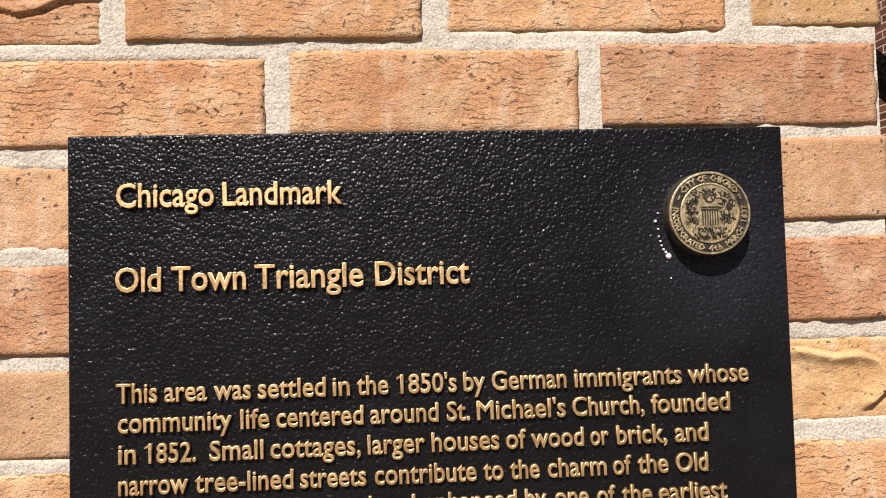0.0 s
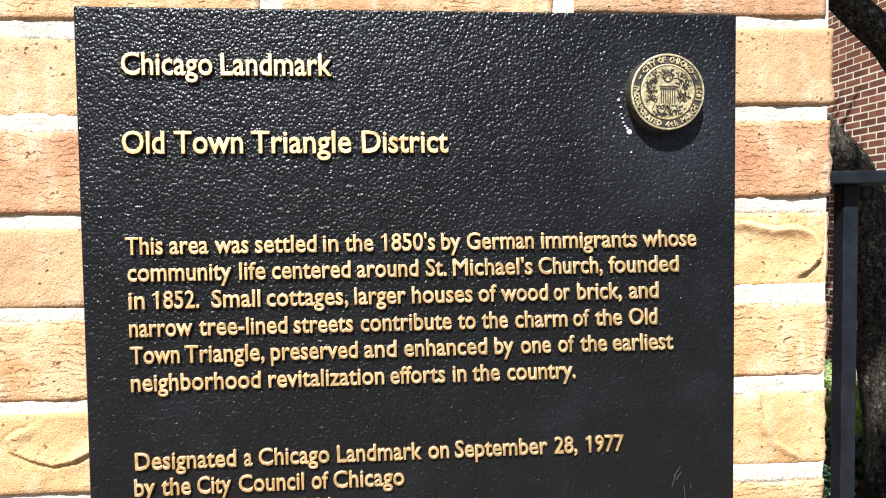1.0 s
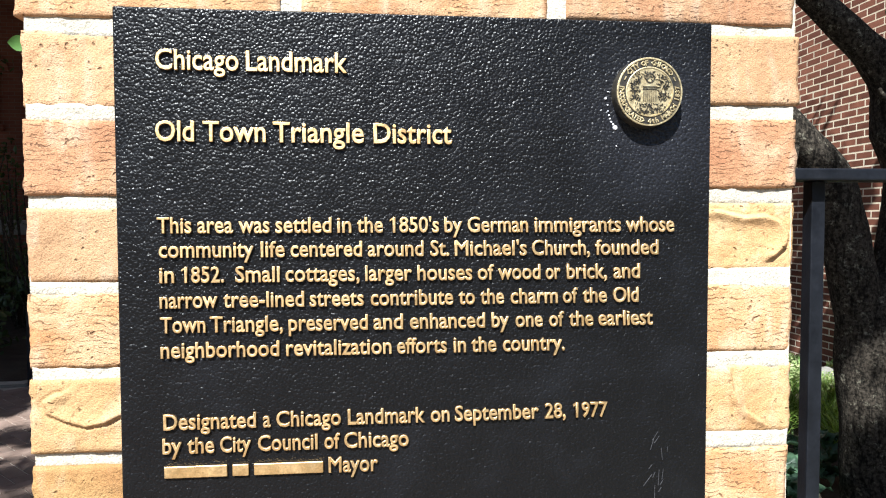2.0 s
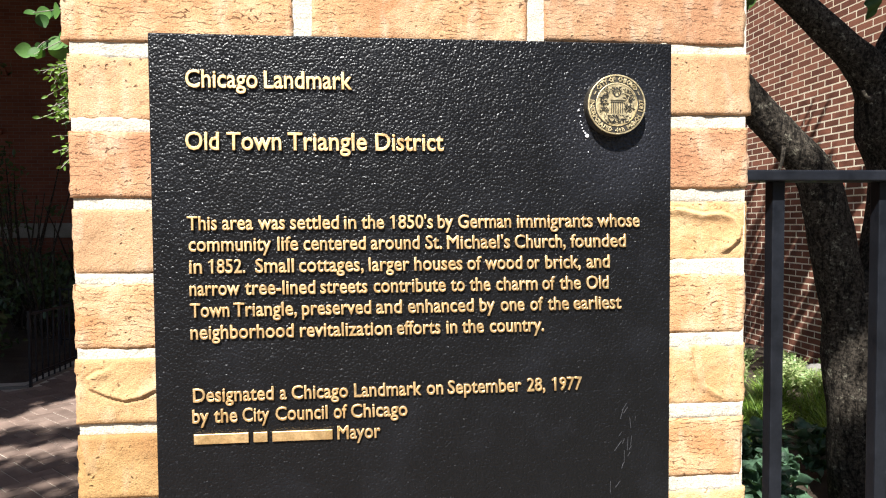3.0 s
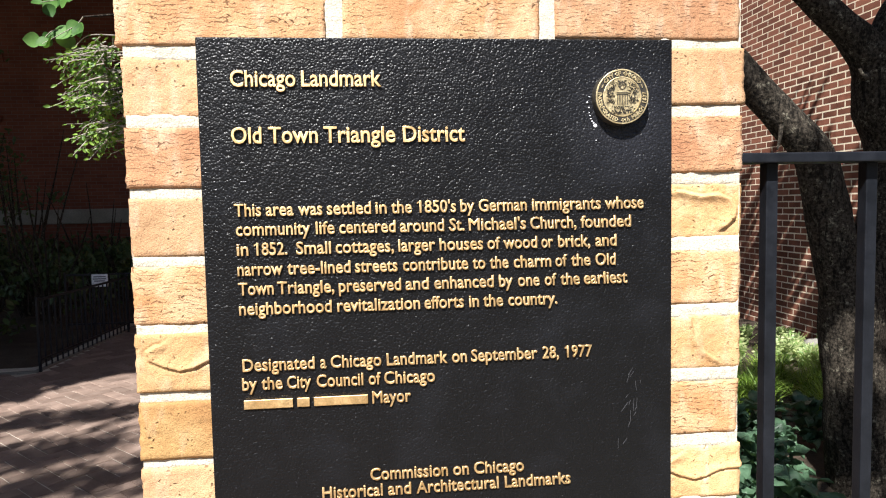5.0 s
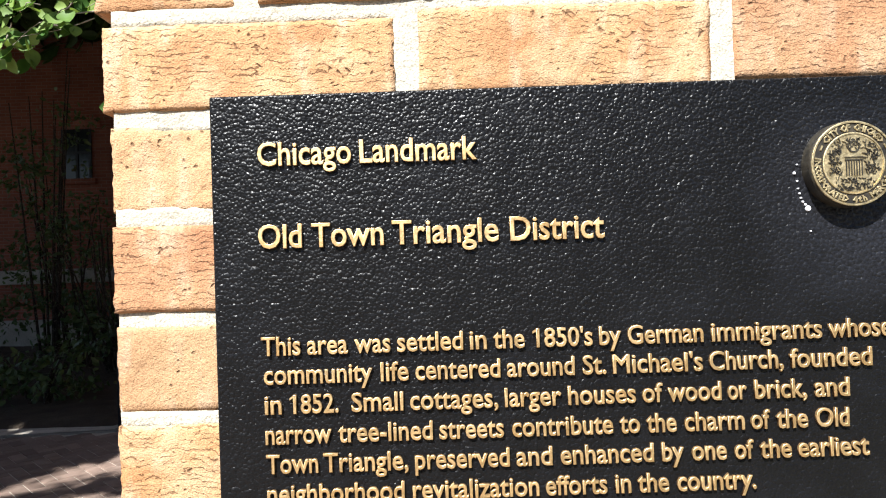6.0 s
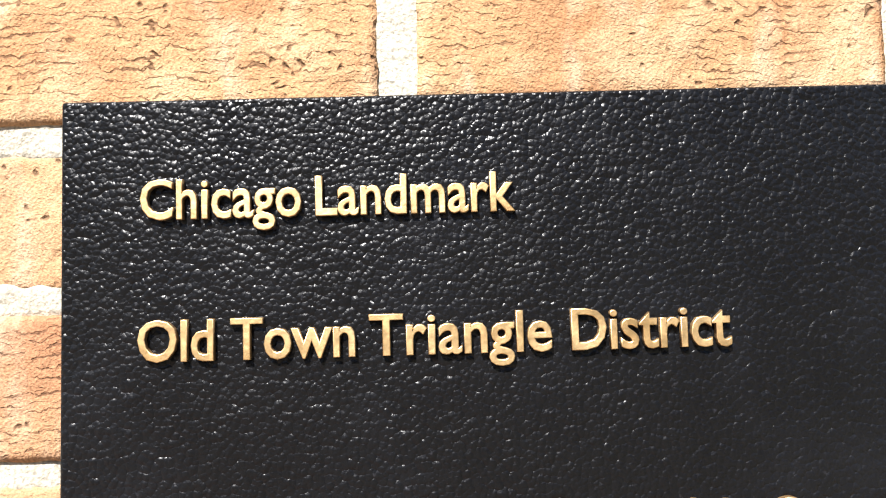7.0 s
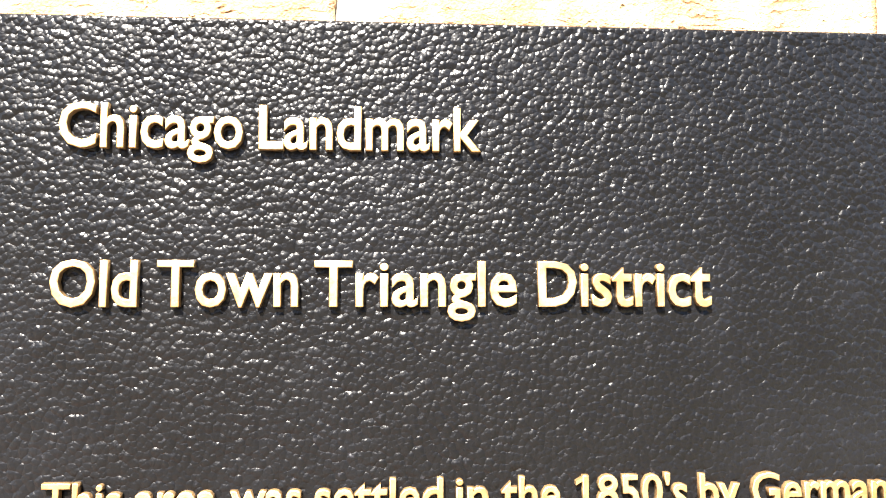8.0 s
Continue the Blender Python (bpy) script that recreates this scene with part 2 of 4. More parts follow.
M_KERB = simple("dull_kerb_stone", (0.13, 0.12, 0.105), (0.19, 0.18, 0.155), 3, 0.9, 0, 0.2, 0.4, 0.006, 20)
M_GLASS = Mat("window_glass", rough=0.12, spec=0.3).colour((0.01, 0.012, 0.014)).m
M_SIGN = simple("white_sign_board", (0.70, 0.70, 0.70), (0.78, 0.78, 0.78), 8, 0.5)
M_SIGN_INK = simple("grey_sign_print", (0.10, 0.10, 0.11), (0.14, 0.14, 0.15), 20, 0.6)


def far_brick_material():
    b = Mat("courtyard_brick", rough=0.9, spec=0.2)
    br = b.n.new("ShaderNodeTexBrick")
    mp = b.n.new("ShaderNodeMapping")
    mp.inputs["Rotation"].default_value = (radians(90), 0, 0)
    b.l.new(b.vec, mp.inputs["Vector"])
    b.l.new(mp.outputs[0], br.inputs["Vector"])
    br.inputs["Scale"].default_value = 1.0
    br.inputs["Brick Width"].default_value, br.inputs["Row Height"].default_value = 0.21, 0.0677
    br.inputs["Mortar Size"].default_value = 0.006
    br.inputs["Color1"].default_value, br.inputs["Color2"].default_value = rgb((0.15, 0.05, 0.033)), rgb((0.19, 0.068, 0.044))
    br.inputs["Mortar"].default_value = rgb((0.17, 0.105, 0.085))
    b.colour(b.mix(1.0, br.outputs["Color"], b.ramp(b.noise(1.5, 5), (0.3, 0.75), (0.7, 1.15)), "MULTIPLY"))
    b.bump(br.outputs["Fac"], -0.5, 0.006)
    return b.m


M_FAR_BRICK = far_brick_material()


# ---- builders ----
def mesh_of(name, verts, faces, material, smooth=False):
    me = bpy.data.meshes.new(name)
    me.from_pydata([tuple(v) for v in verts], [], faces)
    me.materials.append(material)
    if smooth:
        me.polygons.foreach_set("use_smooth", [True] * len(me.polygons))
    me.update()
    return me


def part(name, data, parent, label="", m=None):
    """Links one mesh under a thing or a part."""
    ob = new(name, data)
    ob.parent = parent
    if m is not None:
        ob.matrix_basis = m
    return tagged(ob, label)


def from_bm(name, bm, material, smooth=False):
    me = bpy.data.meshes.new(name)
    bm.to_mesh(me)
    bm.free()
    me.materials.append(material)
    if smooth:
        me.polygons.foreach_set("use_smooth", [True] * len(me.polygons))
    return me


def box_mesh(name, lo, hi, material, bevel=0.0, seg=1):
    bm = bmesh.new()
    bmesh.ops.create_cube(bm, size=1.0)
    for v in bm.verts:
        v.co = Vector([lo[i] + (v.co[i] + 0.5) * (hi[i] - lo[i]) for i in range(3)])
    if bevel:
        bmesh.ops.bevel(bm, geom=bm.edges[:], offset=bevel, segments=seg, affect="EDGES", profile=0.6)
    return from_bm(name, bm, material)


def empty(name, at, label, category, group="", kind="", rz=0.0):
    ob = new(name)
    ob.matrix_basis = pose(*at, 0, 0, rz)
    ob.empty_display_size = 0.05
    return tagged(ob, label, category, group, kind)


# ---- brick pillar ----
PX0, PX1, FACE, PDEPTH = -0.3025, 0.3145, 0.019, 0.617
PITCH, JOINT, UNIT = 0.0677, 0.0160, 0.2100
BH = PITCH - 0.0112
TOPJOINT = 1.597


def brick_mesh(name, w, d, h, seed, material, nx, nz, rag=0.0022, fold=None):
    """A soft-mud brick: front face towards -y on a fine grid, uneven arrises and a rough skin. Origin at the front's middle."""
    rnd = random.Random(seed)
    off = Vector((rnd.uniform(-50, 50), rnd.uniform(-50, 50), rnd.uniform(-50, 50)))
    verts, faces, idx = [], [], {}
    for j in range(nz + 1):
        for i in range(nx + 1):
            x, z = w * (i / nx - 0.5), h * (j / nz - 0.5)
            ex, ez = w / 2 - abs(x), h / 2 - abs(z)
            q = Vector((x, 0, z)) * 45 + off
            y = 0.0011 * noise.noise(q * 0.7) + 0.0006 * noise.noise(q * 2.6)
            edge = min(ex, ez)
            y += 0.0013 * max(0.0, 1 - edge / 0.0035) ** 2
            if fold:
                y -= fold(x / w, z / h)
            if i in (0, nx):
                x += math.copysign(rag * (noise.noise(q * 1.1) + 0.6 * noise.noise(q * 3.7)), x)
            if j in (0, nz):
                z += math.copysign(rag * 0.55 * (noise.noise(q * 0.9) + 0.6 * noise.noise(q * 3.1)), z)
            idx[i, j] = len(verts)
            verts.append((x, y, z))
    for j in range(nz):
        for i in range(nx):
            faces.append((idx[i, j], idx[i + 1, j], idx[i + 1, j + 1], idx[i, j + 1]))
    ring = [(i, 0) for i in range(nx)] + [(nx, j) for j in range(nz)] + [(i, nz) for i in range(nx, 0, -1)] + [(0, j) for j in range(nz, 0, -1)]
    back = len(verts)
    for k in ring:
        v = verts[idx[k]]
        verts.append((v[0], d, v[2]))
    n = len(ring)
    for a in range(n):
        b = (a + 1) % n
        faces.append((idx[ring[b]], idx[ring[a]], back + a, back + b))
    faces.append([back + a for a in range(n)][::-1])
    me = mesh_of(name, verts, faces, material)
    me.polygons.foreach_set("use_smooth", [True] * (nx * nz) + [False] * (n + 1))
    return me


def fold_along(points, height, width, step):
    """A lip of clay along a line on the brick's face: steep on one side, soft on the other."""
    pts = [Vector((x, z)) for x, z in points]

    def at(x, z):
        p, best, side = Vector((x, z)), 9.0, 1.0
        for a, b in zip(pts, pts[1:]):
            d = b - a
            u = max(0.0, min(1.0, (p - a).dot(d) / d.length_squared))
            gap = p - (a + d * u)
            if gap.length < best:
                best, side = gap.length, d.x * gap.y - d.y * gap.x
        s = best / width
        if side > 0:
            return height * math.exp(-s * s * 14) - 0.0009 * math.exp(-((s - 0.55) / 0.16) ** 2)
        return height * math.exp(-s * s * 0.9) + step * math.exp(-s * 0.5)
    return at


fold_wave = fold_along([(0.52, 0.06), (0.34, 0.05), (0.20, 0.01), (0.08, -0.09), (-0.06, -0.13), (-0.22, -0.05), (-0.36, 0.06), (-0.38, 0.20), (-0.28, 0.30)], 0.0019, 0.085, 0.0008)
fold_hook = fold_along([(-0.22, 0.36), (0.02, 0.27), (0.22, 0.30), (0.36, 0.20), (0.43, 0.04), (0.42, -0.12), (0.32, -0.28)], 0.0038, 0.085, 0.0006)
fold_crease = fold_along([(-0.10, 0.42), (-0.05, 0.10), (0.05, -0.18), (0.22, -0.36)], 0.0018, 0.06, 0.0008)


pillar = empty("brick_pillar", (0, 0, 0), "square pillar of orange and buff bricks with pale mortar joints", "pillar")
core = box_mesh("mortar", (PX0 + 0.0035, FACE + 0.0046, 0), (PX1 - 0.0035, FACE + PDEPTH - 0.004, TOPJOINT + 6 * PITCH - 0.004), M_MORTAR)
part("mortar", core, pillar, "pale sandy recessed mortar")

cache = {}
FOLDS = [None, fold_wave, fold_hook, fold_crease]


def variant(kind, w, d, mat, n, hero, fold=None):
    key = (kind, mat.name, n, hero, FOLDS.index(fold))
    if key not in cache:
        nx, nz = ((66 if w > 0.15 else 36), 20) if hero else (5, 2)
        if fold:
            nx, nz = (130 if w > 0.15 else 80), 50
        cache[key] = brick_mesh("brick", w, d, BH, hash_of(key), mat, nx, nz, 0.0022 if hero else 0.0014, fold)
    return cache[key]


def hash_of(key):
    return sum((i + 1) * ord(c) for i, c in enumerate(repr(key)))


LONG = [M_RED, M_ORANGE, M_ORANGE, M_YELLOW_CRACKED, M_RED, M_ORANGE]
SHORT = [M_TAN, M_YELLOW, M_TAN, M_BROWN, M_YELLOW]
# ends that show beside the plaque, from the course under its top edge downwards: material and clay fold
LEFT_ENDS = [(M_TAN, None), (M_RED, None), (M_TAN, None), (M_YELLOW_CRACKED, None), (M_YELLOW, fold_wave), (M_BROWN, None), (M_TAN, None)]
RIGHT_ENDS = [(M_TAN, None), (M_RED, None), (M_YELLOW, fold_hook), (M_YELLOW_CRACKED, None), (M_YELLOW, fold_crease), (M_YELLOW_CRACKED, None), (M_YELLOW, fold_wave)]
L, H = UNIT - JOINT, (UNIT - JOINT) / 2 - 0.004
rnd = random.Random(7)
bricks = []
fronts = collections.defaultdict(list)
rows_down = int(TOPJOINT / PITCH) + 1
for row in range(-6, rows_down):
    zc = TOPJOINT - PITCH * (row + 0.5)
    if zc - BH / 2 < 0:
        continue
    hero = zc > 0.85
    long_row = row % 2 != 0
    cx = (PX0 + PX1) / 2
    spans = []
    if long_row:
        spans = [(cx + (k - 1) * UNIT, L) for k in range(3)]
    else:
        spans = [(PX0 + H / 2, H), (cx - UNIT / 2, L), (cx + UNIT / 2, L), (PX1 - H / 2, H)]
    for k, (x, w) in enumerate(spans):
        mat = rnd.choice(LONG) if w > 0.15 else rnd.choice(SHORT)
        fold = None
        if row == -2 and k == 0:
            mat, fold = M_ORANGE, fold_wave
        if row == -1:
            mat = (M_ORANGE, M_ORANGE, M_RED)[k]
        if 0 <= row < 7 and k == 0:
            mat, fold = LEFT_ENDS[row]
        if 0 <= row < 7 and k == len(spans) - 1:
            mat, fold = RIGHT_ENDS[row]
        if row == -2:
            x += (-0.0085, -0.0045, -0.002, 0)[k]
        if row == -1:
            x += (-0.005, -0.0045, -0.0025)[k]
        d = 0.092 if w > 0.15 else L
        me = variant("long" if w > 0.15 else "short", w, d, mat, rnd.randrange(5), hero, fold)
        slope = max(-0.006, 0.0055 - 0.0022 * max(0, row - 1)) * x / 0.3 if row >= -2 else 0.0
        fronts[row].append((x, zc + slope, w))
        bricks.append((me, pose(x + rnd.uniform(-0.0012, 0.0012), FACE + rnd.uniform(-0.0012, 0.0012), zc + slope + rnd.uniform(-0.0008, 0.0008), rnd.uniform(-0.4, 0.4), rnd.uniform(-0.35, 0.35), rnd.uniform(-0.3, 0.3))))
    # the two flanks and the back
    cy = FACE + PDEPTH / 2
    inner = [(cy - UNIT / 2 + 0.0, L), (cy + UNIT / 2, L)] if long_row else [(cy, L)]
    for y, w in inner:
        for x, turn in ((PX0, -90), (PX1, 90)):
            me = variant("side", w, 0.09, rnd.choice(LONG), rnd.randrange(3), False)
            bricks.append((me, pose(x, y, zc, 0, 0, turn)))
    for k, (x, w) in enumerate(spans):
        me = variant("back" + ("l" if w > 0.15 else "s"), w, 0.09, rnd.choice(LONG if w > 0.15 else SHORT), rnd.randrange(3), False)
        bricks.append((me, pose(x, FACE + PDEPTH, zc, 0, 0, 180)))



def pointing_mesh(x0, x1, z0, z1, step):
    """Uneven hand-struck joint filling, almost flush with the brick faces and set back behind them."""
    nx, nz = int((x1 - x0) / step), int((z1 - z0) / step)
    verts, faces = [], []
    for j in range(nz + 1):
        for i in range(nx + 1):
            x, z = x0 + (x1 - x0) * i / nx, z0 + (z1 - z0) * j / nz
            q = Vector((x, 0.4, z))
            y = FACE + 0.0018 + 0.0011 * noise.noise(q * 34) + 0.0008 * noise.noise(q * 110)
            if any(abs(z - fz) < BH / 2 - 0.003 and abs(x - fx) < fw / 2 - 0.003 for fx, fz, fw in fronts[math.floor((TOPJOINT - z) / PITCH - 0.2)] + fronts[math.floor((TOPJOINT - z) / PITCH + 0.2)]):
                y += 0.0045
            verts.append((x, y, z))
    for j in range(nz):
        for i in range(nx):
            a = j * (nx + 1) + i
            faces.append((a, a + 1, a + nx + 2, a + nx + 1))
    return mesh_of("pointing", verts, faces, M_MORTAR, True)


part("pointing", pointing_mesh(PX0 + 0.002, PX1 - 0.002, 0.9, TOPJOINT + 6 * PITCH - 0.004, 0.0034), pillar, "rough pale joint filling")

# ---- plaque ----
PZ1, PZ0, PW = 1.601, 0.989, 0.2293
plaque = empty("landmark_plaque", (0, 0, 1.295), "black cast plaque with raised bronze lettering on a brick pillar", "plaque")


def plate_mesh():
    bm = bmesh.new()
    bmesh.ops.create_cube(bm, size=1.0)
    for v in bm.verts:
        v.co = Vector((v.co.x * 2 * PW, (v.co.y + 0.5) * 0.0185, v.co.z * (PZ1 - PZ0)))
    bmesh.ops.bevel(bm, geom=bm.edges[:], offset=0.0014, segments=3, affect="EDGES", profile=0.5)
    return from_bm("plate", bm, M_PLAQUE)


part("plate", plate_mesh(), plaque, "black pebbled cast plate")


def text_mesh(body, size, weight=0.0, depth=0.0010, bevel=0.00042, res=3):
    cu = bpy.data.curves.new("lettering", "FONT")
    cu.body, cu.size, cu.extrude, cu.bevel_depth, cu.offset, cu.resolution_u, cu.bevel_resolution = body, size, depth, bevel, weight, res, 1
    ob = new("lettering", cu)
    bpy.context.view_layer.update()
    me = bpy.data.meshes.new_from_object(ob.evaluated_get(bpy.context.evaluated_depsgraph_get()))
    bpy.data.objects.remove(ob)
    bpy.data.curves.remove(cu)
    return me


def co_of(me):
    a = np.empty(len(me.vertices) * 3)
    me.vertices.foreach_get("co", a)
    return a.reshape(-1, 3)


CAP, XH, TALL_X = 0.682, 0.449, 0.485  # built-in letters: capital and x height for size 1, and the taller x height of the cast ones


def flag_one(me, size):
    """Adds the slanting flag that the cast figure one has."""
    lo = co_of(me)[:, 0].min()
    bm = bmesh.new()
    bm.from_mesh(me)
    shape = [(lo + 0.03 * size, CAP * size), (lo - 0.15 * size, (CAP - 0.115) * size), (lo - 0.15 * size, (CAP - 0.205) * size), (lo + 0.03 * size, (CAP - 0.10) * size)]
    front = [bm.verts.new((x, y, 0.0011)) for x, y in shape]
    back = [bm.verts.new((x, y, -0.0011)) for x, y in shape]
    bm.faces.new(front)
    for k in range(4):
        bm.faces.new((front[k], back[k], back[(k + 1) % 4], front[(k + 1) % 4]))
    bm.to_mesh(me)
    bm.free()
    return me


def words(base, cap, text, ends):
    """One line of raised words standing on height base; ends holds where each word starts and stops. A # stands for a plain bar."""
    for k, body in enumerate(text.split("|")):
        x0, x1 = ends[2 * k], ends[2 * k + 1]
        if body == "#":
            part("name_bar", box_mesh("name_bar", (x0, -0.0023, base - 1.295), (x1, -0.0002, base + 0.0088 - 1.295), M_BRASS, 0.0004), plaque, "raised bronze bar")
            continue
        size = cap / CAP
        me = text_mesh(body, size, 0.00006 if cap > 0.0125 else -0.00004, 0.0009, 0.00042)
        if body[0] == "1":
            me = flag_one(me, size)
        a = co_of(me)
        lo, hi = a[:, 0].min(), a[:, 0].max()
        y = a[:, 1] / size
        tall = np.where(y < 0, y, np.where(y < XH, y * TALL_X / XH, TALL_X + (y - XH) * (CAP - TALL_X) / (CAP - XH)))
        out = np.empty_like(a)
        out[:, 0] = x0 + (a[:, 0] - lo) * (x1 - x0) / (hi - lo)
        out[:, 1] = -0.0010 - a[:, 2]
        out[:, 2] = base + tall * size - 1.295
        me.vertices.foreach_set("co", out.ravel())
        me.materials.clear()
        me.materials.append(M_BRASS)
        me.materials.append(M_LETTER_SIDE)
        me.update()
        for poly in me.polygons:
            poly.material_index = 0 if poly.normal.y < -0.5 else 1
        part("lettering", me, plaque, "raised bronze word")


words(1.5555, 0.0143, "Chicago|Landmark", (-0.1990, -0.1390, -0.1340, -0.0590))
words(1.5030, 0.0146, "Old|Town|Triangle|District", (-0.2000, -0.1720, -0.1660, -0.1200, -0.1150, -0.0470, -0.0400, 0.0200))
words(1.4350, 0.0114, "This|area|was|settled|in|the|1850's|by|German|immigrants|whose", (-0.2000, -0.1750, -0.1710, -0.1450, -0.1410, -0.1180, -0.1140, -0.0720, -0.0680, -0.0570, -0.0530, -0.0330, -0.0280, 0.0100, 0.0140, 0.0280, 0.0320, 0.0800, 0.0850, 0.1550, 0.1590, 0.1990))
words(1.4168, 0.0114, "community|life|centered|around|St.|Michael's|Church,|founded", (-0.1990, -0.1300, -0.1250, -0.1070, -0.1030, -0.0490, -0.0450, -0.0020, 0.0030, 0.0180, 0.0220, 0.0790, 0.0830, 0.1300, 0.1340, 0.1860))
words(1.3980, 0.0114, "in|1852.|Small|cottages,|larger|houses|of|wood|or|brick,|and", (-0.1990, -0.1880, -0.1830, -0.1520, -0.1440, -0.1110, -0.1070, -0.0510, -0.0470, -0.0110, -0.0070, 0.0360, 0.0400, 0.0530, 0.0560, 0.0900, 0.0940, 0.1060, 0.1110, 0.1440, 0.1490, 0.1710))
words(1.3790, 0.0114, "narrow|tree-lined|streets|contribute|to|the|charm|of|the|Old", (-0.1990, -0.1570, -0.1530, -0.0930, -0.0890, -0.0480, -0.0430, 0.0210, 0.0250, 0.0380, 0.0420, 0.0610, 0.0660, 0.1040, 0.1080, 0.1200, 0.1240, 0.1440, 0.1490, 0.1700))
words(1.3605, 0.0114, "Town|Triangle,|preserved|and|enhanced|by|one|of|the|earliest", (-0.1990, -0.1660, -0.1630, -0.1090, -0.1050, -0.0450, -0.0410, -0.0180, -0.0130, 0.0460, 0.0510, 0.0650, 0.0700, 0.0920, 0.0970, 0.1090, 0.1130, 0.1330, 0.1370, 0.1820))
words(1.3415, 0.0114, "neighborhood|revitalization|efforts|in|the|country.", (-0.1990, -0.1120, -0.1070, -0.0270, -0.0230, 0.0160, 0.0210, 0.0310, 0.0350, 0.0550, 0.0600, 0.1100))
words(1.2872, 0.0114, "Designated|a|Chicago|Landmark|on|September|28,|1977", (-0.1980, -0.1300, -0.1250, -0.1190, -0.1150, -0.0660, -0.0610, -0.0010, 0.0030, 0.0180, 0.0220, 0.0890, 0.0940, 0.1110, 0.1170, 0.1450))
words(1.2690, 0.0114, "by|the|City|Council|of|Chicago", (-0.1990, -0.1850, -0.1810, -0.1610, -0.1570, -0.1340, -0.1290, -0.0840, -0.0790, -0.0670, -0.0640, -0.0140))
words(1.2503, 0.0114, "#|#|#|Mayor", (-0.1980, -0.1520, -0.1480, -0.1360, -0.1320, -0.0800, -0.0760, -0.0380))
words(1.1735, 0.0114, "Commission|on|Chicago", (-0.0800, -0.0030, 0.0020, 0.0180, 0.0230, 0.0740))
words(1.1575, 0.0114, "Historical|and|Architectural|Landmarks", (-0.1270, -0.0680, -0.0630, -0.0400, -0.0350, 0.0480, 0.0540, 0.1220))

# seal
SX, SZ, SR, ST = 0.1737, 1.5435 - 1.295, 0.0270, 0.0105


def disc(name, r, y0, y1, material, bevel=0.0, seg=96, r_in=0.0):
    """A disc, or a ring with r_in, lying on the plate between two depths."""
    prof = [(r_in, y1), (r - bevel, y1), (r - bevel * 0.3, y1 + bevel * 0.3), (r, y1 + bevel), (r, y0), (r_in, y0)]
    verts, faces = [], []
    for k in range(seg):
        a = 2 * math.pi * k / seg
        for pr, py in prof:
            verts.append((pr * math.cos(a), py, pr * math.sin(a)))
    n = len(prof)
    for k in range(seg):
        k2 = (k + 1) % seg
        for p in range(n - 1):
            faces.append((k * n + p, k2 * n + p, k2 * n + p + 1, k * n + p + 1))
        if r_in:
            faces.append((k * n + n - 1, k2 * n + n - 1, k2 * n, k * n))
    return mesh_of(name, verts, faces, material)


seal = part("seal", disc("seal", SR, 0.001, -ST, M_SEAL_DARK, 0.0016), plaque, "round city seal with dark ring", pose(SX, 0, SZ))
part("rim", disc("rim", SR - 0.0006, -ST + 0.0006, -ST - 0.0007, M_SEAL, 0.0003, 96, SR - 0.0019), seal, "bronze outer rim")
part("inner_rim", disc("inner_rim", 0.0193, -ST + 0.0005, -ST - 0.0007, M_SEAL, 0.0003, 80, 0.0183), seal, "bronze inner rim")
part("field", disc("field", 0.0183, -ST + 0.0005, -ST - 0.0003, M_SEAL, 0.0002, 80), seal, "bronze field")


def arc_text(body, r, mid, span, size, top):
    """Letters round the seal; angles in degrees from the right, anticlockwise."""
    verts, faces = [], []
    n = len(body)
    for k, ch in enumerate(body):
        if ch == " ":
            continue
        f = (k + 0.5) / n - 0.5
        a = radians(mid - f * span if top else mid + f * span)
        me = text_mesh(ch, size, 0.00008, 0.00035, 0.0001, 1)
        c = co_of(me)
        c[:, 0] -= (c[:, 0].min() + c[:, 0].max()) / 2
        tilt = a - math.pi / 2 if top else a + math.pi / 2
        rad = r if top else r + size * 0.72
        ox, oz = rad * math.cos(a), rad * math.sin(a)
        base = len(verts)
        for x, y, z in c:
            verts.append((ox + x * math.cos(tilt) - y * math.sin(tilt), -ST - 0.0003 - z, oz + x * math.sin(tilt) + y * math.cos(tilt)))
        faces += [[base + i for i in p.vertices] for p in me.polygons]
        bpy.data.meshes.remove(me)
    return mesh_of("seal_lettering", verts, faces, M_SEAL)


part("seal_lettering", arc_text("CITY OF CHICAGO", 0.0204, 90, 104, 0.0056, True), seal, "raised bronze capitals")
part("seal_lettering", arc_text("INCORPORATED 4th MARCH 1837", 0.0204, 270, 205, 0.0054, False), seal, "raised bronze capitals")
for a in (153, 27):
    part("dash", box_mesh("dash", (-0.0016, -ST - 0.0007, -0.0004), (0.0016, -ST + 0.0004, 0.0004), M_SEAL), seal, "", pose(0.0222 * math.cos(radians(a)), 0, 0.0222 * math.sin(radians(a)), 0, -(a - 90) + 180, 0))


